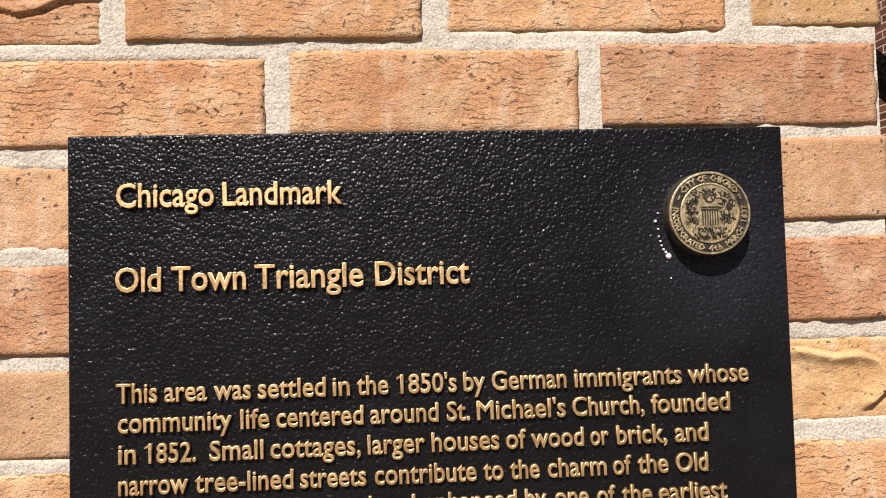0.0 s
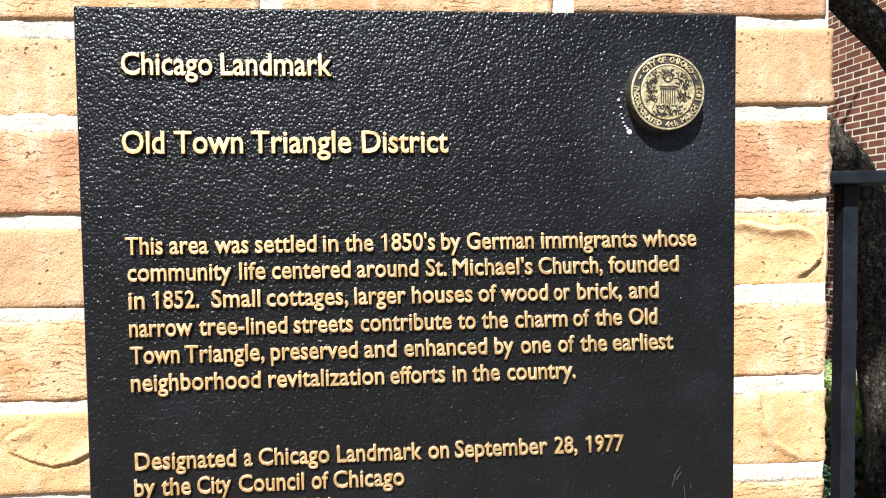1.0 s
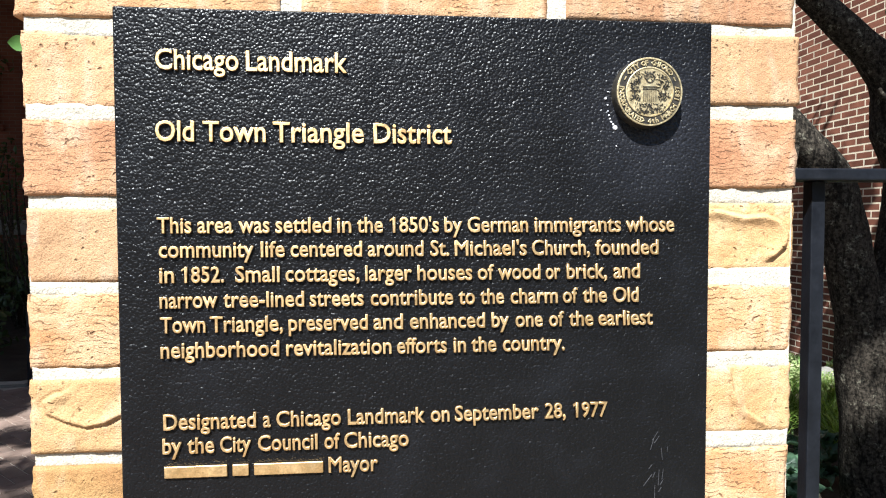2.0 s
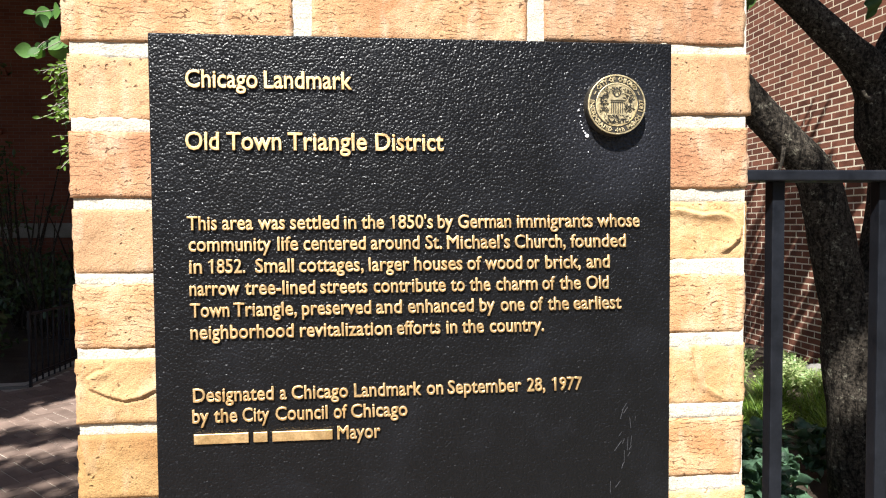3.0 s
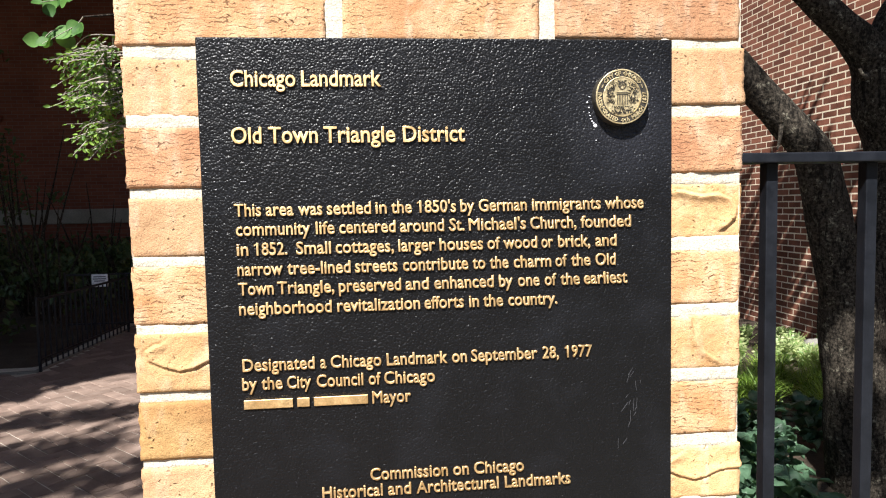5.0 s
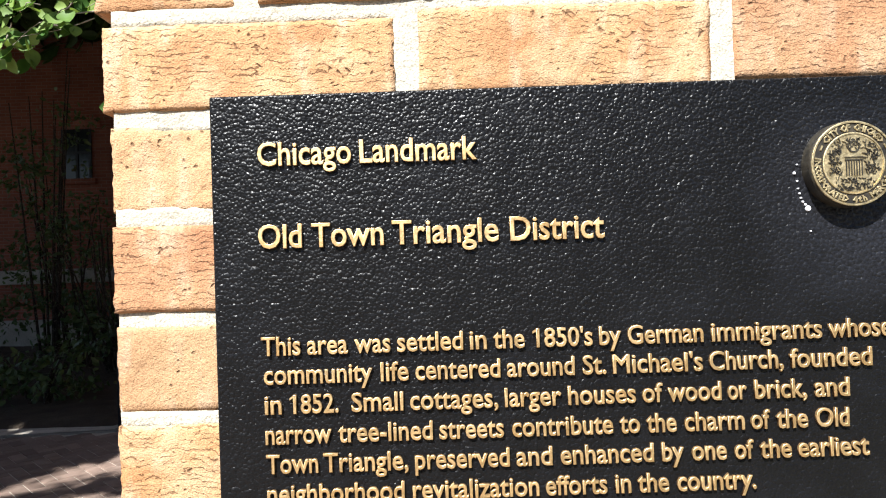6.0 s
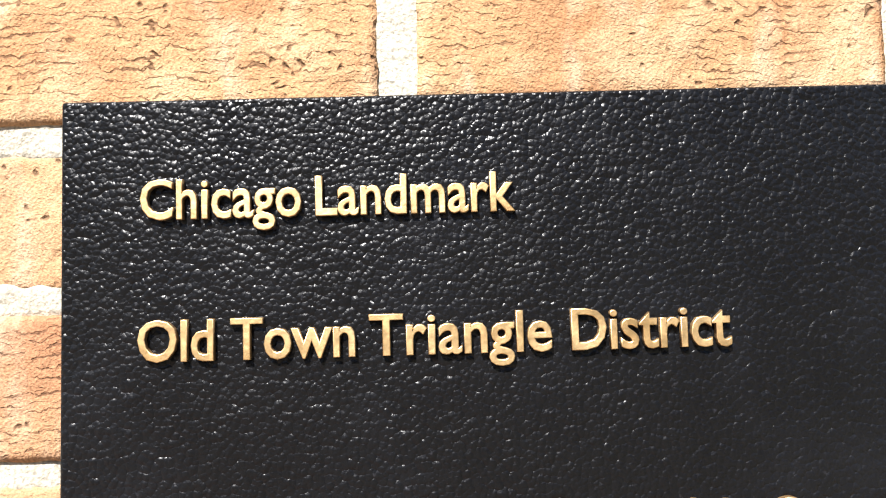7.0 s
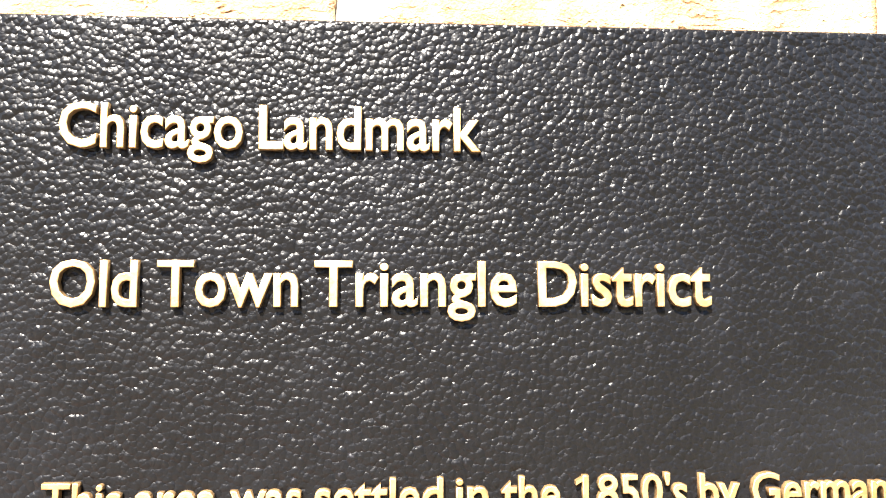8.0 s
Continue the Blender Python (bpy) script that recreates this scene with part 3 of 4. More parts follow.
def relief():
    """Shield with stripes, a rosette above it and blurred cast shapes beside it, as dark lines on the field."""
    bm = bmesh.new()
    y0, y1 = -ST - 0.0002, -ST - 0.0009

    def bar(x0, z0, x1, z1, w=0.0005):
        x0, z0, x1, z1 = (1.15 * c for c in (x0, z0, x1, z1))
        d = Vector((x1 - x0, 0, z1 - z0))
        n = Vector((-d.z, 0, d.x)).normalized() * w / 2
        a, b = Vector((x0, 0, z0)), Vector((x1, 0, z1))
        vs = [bm.verts.new((p.x, y, p.z)) for y in (y0, y1) for p in (a - n, b - n, b + n, a + n)]
        bm.faces.new(vs[4:])
        for k in range(4):
            bm.faces.new((vs[k], vs[(k + 1) % 4], vs[4 + (k + 1) % 4], vs[4 + k]))

    for x in (-0.0042, -0.0028, -0.0014, 0.0, 0.0014, 0.0028, 0.0042):
        bar(x, -0.0066, x, 0.0016, 0.0006)
    bar(-0.0050, 0.0020, 0.0050, 0.0020, 0.0006)
    bar(-0.0050, 0.0034, 0.0050, 0.0034, 0.0005)
    for k in range(12):
        a, b = 2 * math.pi * k / 12, 2 * math.pi * (k + 1) / 12
        bar(0.0030 * math.cos(a), 0.0092 + 0.0030 * math.sin(a), 0.0030 * math.cos(b), 0.0092 + 0.0030 * math.sin(b), 0.0008)
    r = random.Random(3)
    for cx, cz, sx, sz, n in ((-0.0100, 0.0005, 0.0030, 0.0068, 84), (0.0098, 0.0005, 0.0034, 0.0072, 90), (0.0, -0.0115, 0.0105, 0.0034, 105), (0, 0.0100, 0.0040, 0.0030, 34), (-0.0085, 0.0095, 0.0025, 0.0025, 16), (0.0085, 0.0095, 0.0025, 0.0025, 18)):
        for _ in range(n):
            x, z, a, ln = cx + r.uniform(-sx, sx), cz + r.uniform(-sz, sz), r.uniform(0, math.pi), r.uniform(0.0006, 0.0024)
            bar(x, z, x + ln * math.cos(a), z + ln * math.sin(a), r.uniform(0.00025, 0.0006))
    return from_bm("relief", bm, M_SEAL_DARK)


part("relief", relief(), seal, "dark cast relief of a shield between scrolls")
# chain of small white dots below and left of the seal
for dx, dz, r in ((0, 0, 0.0019), (-0.0018, 0.0025, 0.0008), (-0.0033, 0.0043, 0.0007), (-0.0045, 0.0068, 0.0006), (-0.0052, 0.0097, 0.0006), (-0.0061, 0.0128, 0.0005), (-0.0064, 0.0176, 0.0006), (-0.0080, 0.0227, 0.0009), (-0.0062, 0.028, 0.0005), (0.0010, -0.0145, 0.0005)):
    part("paint_drop", disc("paint_drop", r, 0.0002, -0.0011, M_WHITE_DOT, r * 0.5, 14), plaque, "small raised white dot", pose(0.1500 + dx, 0, 1.517 - 1.295 + dz))

M_SCRATCH = simple("scratched_paint", (0.025, 0.025, 0.028), (0.07, 0.07, 0.075), 200, 0.7)
sr = random.Random(17)
for k in range(16):
    z = 1.238 - 1.295 + sr.uniform(-0.045, 0.035)
    x, ln, lean = 0.184 + 0.22 * (z + 0.057) + sr.uniform(-0.009, 0.009), sr.uniform(0.004, 0.013), sr.uniform(-12, 40)
    part("scratch", box_mesh("scratch", (-0.00016, -0.0005, -ln / 2), (0.00016, 0.0004, ln / 2), M_SCRATCH), plaque, "fine pale scratch", pose(x, 0, z, 0, lean, 0))

# ---- ground, garden bed, path ----
ground = tagged(new("ground", mesh_of("ground", [(-400, -400, -0.03), (400, -400, -0.03), (400, 400, -0.03), (-400, 400, -0.03)], [(0, 1, 2, 3)], M_GROUND)), "dull trodden earth and lawn round the pillar", "ground", kind="structure")


def mound(name, x0, x1, y0, y1, nx, ny, height, material, seed, label, category):
    verts, faces = [], []
    for j in range(ny + 1):
        for i in range(nx + 1):
            u, v = i / nx, j / ny
            x, y = x0 + u * (x1 - x0), y0 + v * (y1 - y0)
            edge = min(1.0, 30 * min(u, 1 - u, v, 1 - v))
            verts.append((x, y, -0.028 + edge * (height + 0.03 * noise.noise((x * 2.1, y * 2.1, seed)) + 0.012 * noise.noise((x * 9, y * 9, seed)))))
    for j in range(ny):
        for i in range(nx):
            a = j * (nx + 1) + i
            faces.append((a, a + 1, a + nx + 2, a + nx + 1))
    return tagged(new(name, mesh_of(name, verts, faces, material, True)), label, category, kind="structure")


mound("garden_bed", 0.45, 4.42, 0.5, 11.0, 60, 120, 0.05, M_SOIL, 3.0, "dark mulched garden bed behind the iron fence", "garden bed")
mound("shade_bed", -11.0, -3.16, 5.85, 12.9, 60, 60, 0.06, M_SOIL, 8.0, "dark planted bed behind the low fence", "garden bed")

path = tagged(new("pavement", box_mesh("pavement", (-6.0, -3.0, -0.2), (0.45, 14.0, -0.006), M_SAND)), "herringbone brick path with sandy joints", "pavement", kind="structure")
kerb = empty("kerb", (0, 0, 0), "pale stone edging along the brick path", "kerb", kind="structure")
for a, b in (((-3.12, 5.74), (-3.02, 8.4)), ((-3.02, 8.4), (-2.9, 12.0)), ((-3.12, 5.74), (-7.0, 5.35))):
    d = Vector((b[0] - a[0], b[1] - a[1], 0))
    n = max(1, round(d.length / 0.9))
    for k in range(n):
        seg = d.length / n
        me = box_mesh("kerb_stone", (0.004, 0.0, -0.1), (seg - 0.004, 0.05, 0.012), M_KERB, 0.008, 2)
        p = Vector((a[0], a[1], 0)) + d * (k / n)
        part("kerb_stone", me, kerb, "", pose(p.x, p.y, 0, 0, 0, math.degrees(math.atan2(d.y, d.x))))

# ---- wall of the house on the fence side ----
WX = 4.4
house = empty("wall_east", (0, 0, 0), "sunlit wall of dark red bricks with pale mortar", "wall", kind="structure")
part("wall_core", box_mesh("wall_core", (WX - 0.0052, 0.8, -0.1), (WX + 0.35, 16.0, 7.2), M_WALL_MORTAR), house, "pale mortar")

# ---- courtyard building ----
court = empty("courtyard_building", (0, 0, 0), "red brick courtyard building with grey stone band in deep shade", "building")
part("wall", box_mesh("wall", (-16, 13.0, -0.1), (4.4, 13.4, 9.0), M_FAR_BRICK), court, "dark red brick wall")
part("stone_band", box_mesh("stone_band", (-16, 12.93, 1.22), (4.39, 12.998, 1.50), M_BAND, 0.01), court, "grey limestone band")
part("plinth", box_mesh("plinth", (-16, 12.95, -0.05), (4.39, 12.998, 0.5), M_BAND, 0.01), court, "grey limestone plinth")


def arched_window(parent, x, z0, w, h):
    win = part("window", box_mesh("window", (-w / 2, -0.01, 0), (w / 2, -0.004, h), M_GLASS), parent, "dark arched window", pose(x, 13.0, z0))
    bm = bmesh.new()
    for k in range(10):
        a0, a1 = math.pi * k / 10, math.pi * (k + 1) / 10
        pts = [(w / 2 * math.cos(a), h + 0.35 * w * math.sin(a)) for a in (a0, a1)]
        out = [((w / 2 + 0.2) * math.cos(a), h + (0.35 * w + 0.2) * math.sin(a)) for a in (a0, a1)]
        q = [bm.verts.new((px, -0.03, pz)) for px, pz in (pts[0], pts[1], out[1], out[0])]
        r = [bm.verts.new((px, -0.001, pz)) for px, pz in (pts[0], pts[1], out[1], out[0])]
        bm.faces.new(q)
        for i in range(4):
            bm.faces.new((q[i], r[i], r[(i + 1) % 4], q[(i + 1) % 4]))
    bmesh.ops.remove_doubles(bm, verts=bm.verts, dist=0.0005)
    part("arch", from_bm("arch", bm, M_FAR_BRICK), win, "brick arch")
    part("sill", box_mesh("sill", (-w / 2 - 0.1, -0.09, -0.12), (w / 2 + 0.1, -0.002, 0), M_FAR_BRICK, 0.01), win, "brick sill")
    for fx in (-w / 2, -0.02, w / 2 - 0.05):
        part("frame", box_mesh("frame", (fx, -0.035, 0), (fx + 0.05, -0.011, h), M_IRON), win)
    part("rail", box_mesh("rail", (-w / 2, -0.036, h / 2), (w / 2, -0.012, h / 2 + 0.05), M_IRON), win)


for x in (-10.2, -7.4, -4.6, -1.8):
    arched_window(court, x, 3.3, 0.6, 1.0)
    arched_window(court, x, 6.3, 0.6, 1.0)


# unseen plain wall, added behind the camera to close the place and darken reflections
street = empty("street_wall", (0, 0, 0), "plain unseen brick wall added behind the camera", "wall", kind="structure")
part("front", box_mesh("front", (-30, -16.6, -0.1), (30, -16.0, 6.5), M_FAR_BRICK), street)


# ---- iron fences ----
def bar_mesh(name, sx, sy, z0, z1, bevel=0.0015):
    return box_mesh(name, (-sx / 2, -sy / 2, z0), (sx / 2, sy / 2, z1), M_IRON, bevel, 2)


fence = empty("iron_fence", (0.315, 0.2, 0), "black painted iron fence with flat top rail beside the brick pillar", "fence")
part("top_rail", box_mesh("top_rail", (-0.012, -0.027, 1.488), (2.30, 0.019, 1.501), M_IRON, 0.002, 2), fence, "flat black top rail")
part("bottom_rail", box_mesh("bottom_rail", (-0.012, -0.016, 0.11), (2.30, 0.016, 0.123), M_IRON, 0.002, 2), fence, "flat black bottom rail")
bal = bar_mesh("baluster", 0.0165, 0.0165, 0.03, 1.488)
for k in range(15):
    part("baluster", bal, fence, "", pose(0.457 - 0.315 + 0.1425 * k, 0, 0))


def low_fence(name, a, b, height, label, step=0.1):
    d = Vector((b[0] - a[0], b[1] - a[1], 0))
    f = empty(name, (a[0], a[1], 0), label, "fence", "low fences round the shade bed", rz=math.degrees(math.atan2(d.y, d.x)))
    ln = d.length
    part("top_rail", box_mesh("top_rail", (0, -0.013, height - 0.02), (ln, 0.013, height), M_IRON, 0.002), f)
    part("bottom_rail", box_mesh("bottom_rail", (0, -0.011, 0.10), (ln, 0.011, 0.12), M_IRON, 0.002), f)
    pk = bar_mesh("picket", 0.013, 0.013, 0.03, height - 0.02)
    post = bar_mesh("post", 0.022, 0.022, 0.0, height + 0.02, 0.003)
    n = round(ln / step)
    for k in range(n + 1):
        part("post" if k in (0, n) else "picket", post if k in (0, n) else pk, f, "", pose(ln * k / n, 0, 0))
    return f


low_fence("low_fence", (-3.10, 5.70), (-3.00, 7.62), 0.665, "low black iron picket fence along the path")
low_fence("low_fence", (-3.70, 7.66), (-2.60, 7.66), 0.71, "low black iron picket fence in deep shade")
sign = empty("fence_sign", (-3.295, 7.62, 0.63), "small white notice board hung on the low fence", "sign")
part("board", box_mesh("board", (-0.092, -0.006, -0.075), (0.092, 0.004, 0.075), M_SIGN, 0.003), sign, "white board")
for z, w in ((0.045, 0.07), (0.02, 0.075), (-0.005, 0.06)):
    part("print_bar", box_mesh("print_bar", (-w, -0.009, z - 0.006), (w, -0.0062, z + 0.006), M_SIGN_INK), sign, "grey line of print")


# ---- trees ----
def tube(points, radii, seg, seed, rough=0.08, cap=True):
    """A bent, tapering limb through the points, with knobbly bark."""
    verts, faces = [], []
    pts = [Vector(p) for p in points]
    fine, fr = [], []
    for k in range(len(pts) - 1):
        p0, p1, p2, p3 = pts[max(k - 1, 0)], pts[k], pts[k + 1], pts[min(k + 2, len(pts) - 1)]
        for s in range(6):
            t = s / 6
            fine.append(0.5 * (2 * p1 + (p2 - p0) * t + (2 * p0 - 5 * p1 + 4 * p2 - p3) * t * t + (3 * p1 - p0 - 3 * p2 + p3) * t ** 3))
            fr.append(radii[k] + (radii[k + 1] - radii[k]) * t)
    fine.append(pts[-1])
    fr.append(radii[-1])
    ref = Vector((0.3, 1, 0.1))
    for k, (p, r) in enumerate(zip(fine, fr)):
        d = (fine[min(k + 1, len(fine) - 1)] - fine[max(k - 1, 0)]).normalized()
        u = d.cross(ref).normalized()
        w = d.cross(u)
        for s in range(seg):
            a = 2 * math.pi * s / seg
            q = u * math.cos(a) + w * math.sin(a)
            rr = r * (1 + rough * noise.noise(p * 3 + q * 1.3 + Vector((seed, 0, 0))) + rough * 0.6 * noise.noise(p * 11 + q * 3.0 + Vector((0, seed, 0))))
            verts.append(p + q * rr)
    for k in range(len(fine) - 1):
        for s in range(seg):
            a, b = k * seg + s, k * seg + (s + 1) % seg
            faces.append((a, b, b + seg, a + seg))
    if cap:
        faces.append([(len(fine) - 1) * seg + s for s in range(seg)])
    return verts, faces


def limb(name, parent, points, radii, seg=18, seed=0.0, label=""):
    v, f = tube(points, radii, seg, seed)
    return part(name, mesh_of(name, v, f, M_BARK, True), parent, label)


def leaf_cloud(name, parent, clumps, per, size, material, seed, label="", droop=0.3, kind=""):
    """A crown of many single leaves gathered in clumps of uneven size."""
    r = np.random.default_rng(seed)
    vs, n_leaf = [], 0
    for cx, cy, cz, rad in clumps:
        n = max(3, int(per * (0.6 + 0.8 * r.random())))
        pos = r.normal(0, 0.45, (n, 3)) * rad * np.array([1, 1, 0.7]) + np.array([cx, cy, cz])
        t = r.normal(0, 1, (n, 3))
        t[:, 2] -= droop
        t /= np.linalg.norm(t, axis=1)[:, None]
        b = np.cross(t, r.normal(0, 1, (n, 3)))
        b /= np.linalg.norm(b, axis=1)[:, None]
        nn = np.cross(t, b)
        s = size * (0.65 + 0.7 * r.random((n, 1)))
        c = np.stack([pos, pos + t * s * 0.35 + b * s * 0.26 + nn * s * 0.06, pos + t * s * 0.75 + b * s * 0.2, pos + t * s - nn * s * 0.05, pos + t * s * 0.75 - b * s * 0.2, pos + t * s * 0.35 - b * s * 0.26 + nn * s * 0.06], axis=1)
        vs.append(c.reshape(-1, 3))
        n_leaf += n
    v = np.concatenate(vs)
    f = []
    for k in range(n_leaf):
        a = k * 6
        f += [(a, a + 1, a + 2, a + 3), (a, a + 3, a + 4, a + 5)]
    ob = part(name, mesh_of(name, v, f, material), parent, label)
    if kind:
        tagged(ob, kind=kind)
    return ob


TY = 2.3
tree = empty("garden_tree", (2.28, TY, 0), "old garden tree with dark fissured bark and spreading limbs", "tree")


def rel(pts):
    return [(x - 2.28, y - TY, z) for x, y, z in pts]


limb("trunk", tree, rel([(2.28, TY, -0.1), (2.261, TY, 0.06), (2.227, TY, 0.49), (2.20, TY, 0.82), (2.21, TY + 0.02, 1.05), (2.22, TY + 0.04, 1.2)]), [0.20, 0.152, 0.146, 0.148, 0.14, 0.09], 26, 1.0, "dark fissured bark with painted pale sun dapples")
limb("stem", tree, rel([(2.17, TY, 0.75), (2.155, TY, 0.93), (2.10, TY, 1.208), (2.03, TY, 1.506), (1.97, TY, 1.666), (1.824, TY, 1.819), (1.681, TY, 1.963), (1.568, TY, 2.086), (1.47, TY + 0.05, 2.2), (1.2, TY + 0.2, 2.75), (0.9, TY - 0.2, 3.6), (0.7, TY - 0.8, 4.8)]), [0.09, 0.10, 0.10, 0.094, 0.088, 0.078, 0.074, 0.072, 0.066, 0.055, 0.045, 0.03], 20, 2.0)
limb("stem", tree, rel([(2.26, TY, 0.6), (2.28, TY, 0.82), (2.318, TY, 1.094), (2.36, TY, 1.368), (2.41, TY, 1.639), (2.365, TY, 1.862), (2.32, TY, 2.03), (2.24, TY, 2.13)]), [0.10, 0.112, 0.115, 0.120, 0.134, 0.154, 0.125, 0.085], 22, 3.0)
limb("limb", tree, rel([(2.40, TY, 1.78), (2.34, TY, 1.98), (2.21, TY, 2.15), (2.117, TY, 2.237), (1.888, TY, 2.427), (1.729, TY, 2.551), (1.45, TY, 2.8), (1.3, TY - 0.5, 3.8), (1.1, TY - 1.2, 5.4)]), [0.09, 0.10, 0.082, 0.071, 0.058, 0.053, 0.05, 0.042, 0.03], 18, 4.0)
limb("limb", tree, rel([(2.40, TY, 1.80), (2.365, TY, 2.01), (2.365, TY, 2.25), (2.485, TY, 2.43), (2.635, TY - 0.02, 2.624), (2.75, TY - 0.4, 3.8), (2.5, TY - 1.0, 5.6)]), [0.09, 0.10, 0.074, 0.062, 0.056, 0.045, 0.03], 16, 5.0)
limb("twig", tree, rel([(1.80, TY - 0.04, 1.79), (1.775, TY - 0.07, 1.72), (1.75, TY - 0.09, 1.66)]), [0.012, 0.009, 0.004], 8, 6.0)
limb("twig", tree, rel([(2.15, TY - 0.12, 1.98), (2.10, TY - 0.16, 1.97), (2.07, TY - 0.18, 2.0)]), [0.02, 0.014, 0.006], 8, 7.0)
rr = random.Random(11)
SLOPE = to_sun / to_sun.z


def crown_clump(gx, gy, rad, z0=5.4, z1=7.8):
    """A clump up in the crown whose shade falls on the ground at (gx, gy)."""
    c = Vector((gx, gy, 0)) + SLOPE * rr.uniform(z0, z1)
    return (c.x - 2.28, c.y - TY, c.z, rad)


clumps = []
while len(clumps) < 340:
    gx, gy = rr.uniform(0.95, 4.35), rr.uniform(1.5, 9.4)
    bed = 2.3 < gx < 4.3 and 3.2 < gy < 5.6
    hosta = gy <= 3.2 and gx < 2.4
    foot = 2.3 < gy < 3.2 and abs(gx - 2.25 - 0.424 * (gy - 2.3)) < 0.22
    if rr.random() < (0.01 if bed else 0.2 if foot else 1.0):
        clumps.append(crown_clump(gx, gy, 0.13 if hosta or bed else rr.uniform(0.16, 0.3)))
# leaf masses over the stems
for line, n, wide in ((((2.25, 0.1), (2.22, 1.0)), 2, 0.10), (((2.15, 0.9), (2.10, 1.2), (2.02, 1.55)), 6, 0.06), (((2.3, 0.9), (2.36, 1.37), (2.43, 1.64), (2.3, 2.08)), 44, 0.08), (((2.25, 2.1), (1.73, 2.55)), 15, 0.07), (((2.33, 2.2), (2.62, 2.63)), 22, 0.07)):
    for k in range(n):
        u = (k + rr.random()) / n * (len(line) - 1)
        (x0, z0), (x1, z1) = line[int(u)], line[int(u) + 1]
        x, z = x0 + (x1 - x0) * (u % 1), z0 + (z1 - z0) * (u % 1)
        clumps.append(crown_clump(x + 0.328 * z + rr.uniform(-wide, wide), TY + 0.773 * z + rr.uniform(-0.08, 0.08), 0.12))
# loose outer twigs whose shade rakes down the house wall
for k in range(24):
    clumps.append(crown_clump(4.42 + 0.58 * rr.random() ** 1.2, rr.uniform(4.9, 9.6), 0.055, 3.8, 4.8))
# dapples over the hostas
for k in range(14):
    clumps.append(crown_clump(rr.uniform(1.2, 2.5), rr.uniform(1.7, 3.15), 0.06))
tv, tf = [], []
for k in range(200):
    if k < 155:
        spot = Vector((WX, rr.uniform(4.9, 7.9), 1.45 * rr.random() ** 0.9))
    else:
        spot = Vector((WX, rr.uniform(5.7, 6.35), rr.uniform(1.45, 2.25)))
    c = spot + to_sun * rr.uniform(5.2, 6.0)
    d = Vector((1, rr.gauss(0, 0.10), rr.gauss(0, 0.08))) * rr.uniform(0.06, 0.15)
    r0 = rr.uniform(0.015, 0.031)
    v, f = tube([Vector((p.x - 2.28, p.y - TY, p.z)) for p in (c - d, c + Vector((0, 0, 0.01)), c + d)], [r0, r0, r0 * 0.5], 6, k)
    tf += [[len(tv) + i for i in q] for q in f]
    tv += v
tagged(part("twigs", mesh_of("twigs", tv, tf, M_BARK), tree, "outer twigs high in the crown"), kind="stuff")
leaf_cloud("crown", tree, clumps, 36, 0.12, M_LEAF_CROWN, 5, "green leafy crown")

# shade tree beside the path, mostly out of sight
shade = empty("shade_tree", (-8.6, 3.6, 0), "large leafy shade tree standing beside the path", "tree")
limb("trunk", shade, [(0, 0, -0.1), (0.05, 0, 1.5), (0.0, 0.1, 3.2), (0.2, 0.2, 5.0), (0.3, 0.3, 7.4)], [0.42, 0.33, 0.3, 0.24, 0.12], 20, 9.0, "dark bark")
for k, e in enumerate(((4.5, 1.5, 7.0), (-3.5, 1.5, 7.2), (3.0, -2.6, 7.2), (1.0, 4.0, 7.4), (-2.0, -2.5, 7.0), (5.6, 4.2, 7.2))):
    limb("limb", shade, [(0.1, 0.1, 3.6 + 0.2 * k), (e[0] * 0.45, e[1] * 0.45, 5.6), (e[0] * 0.8, e[1] * 0.8, 6.6), e], [0.17, 0.12, 0.08, 0.04], 12, 10.0 + k)
clumps = []
while len(clumps) < 1500:
    gx, gy, z = rr.uniform(-12.5, 1.6), rr.uniform(3.0, 18.8), rr.uniform(6.2, 8.4)
    edge = 5.25 + 1.45 * (gx + 3.0) if gx < -2.5 else 5.97 + 0.4 * (gx + 2.5)
    if gy > max(edge, 3.4):
        c = Vector((gx, gy, 0)) + to_sun * (z / to_sun.z)
        clumps.append((c.x + 8.6, c.y - 3.6, c.z, rr.uniform(0.5, 0.85) if gy > edge + 1 else 0.4))
leaf_cloud("crown", shade, clumps, 48, 0.44, M_LEAF_CROWN, 6, "dense green crown")
clumps = []
for line in (((-3.0, 3.85), (-2.4, 4.2), (-1.75, 4.42)), ((-2.7, 3.35), (-2.15, 3.5), (-1.6, 3.7)), ((-2.3, 2.9), (-1.6, 3.05), (-1.2, 3.2)), ((-2.6, 2.2), (-1.4, 2.5))):
    for k in range(len(line) - 1):
        for j in range(5):
            u = (j + rr.random()) / 5
            p = Vector(line[k]).lerp(Vector(line[k + 1]), u)
            c = Vector((p.x + rr.uniform(-0.05, 0.05), p.y + rr.uniform(-0.1, 0.1), 0)) + SLOPE * rr.uniform(6.8, 8.2)
            clumps.append((c.x + 8.6, c.y - 3.6, c.z, rr.uniform(0.16, 0.30)))
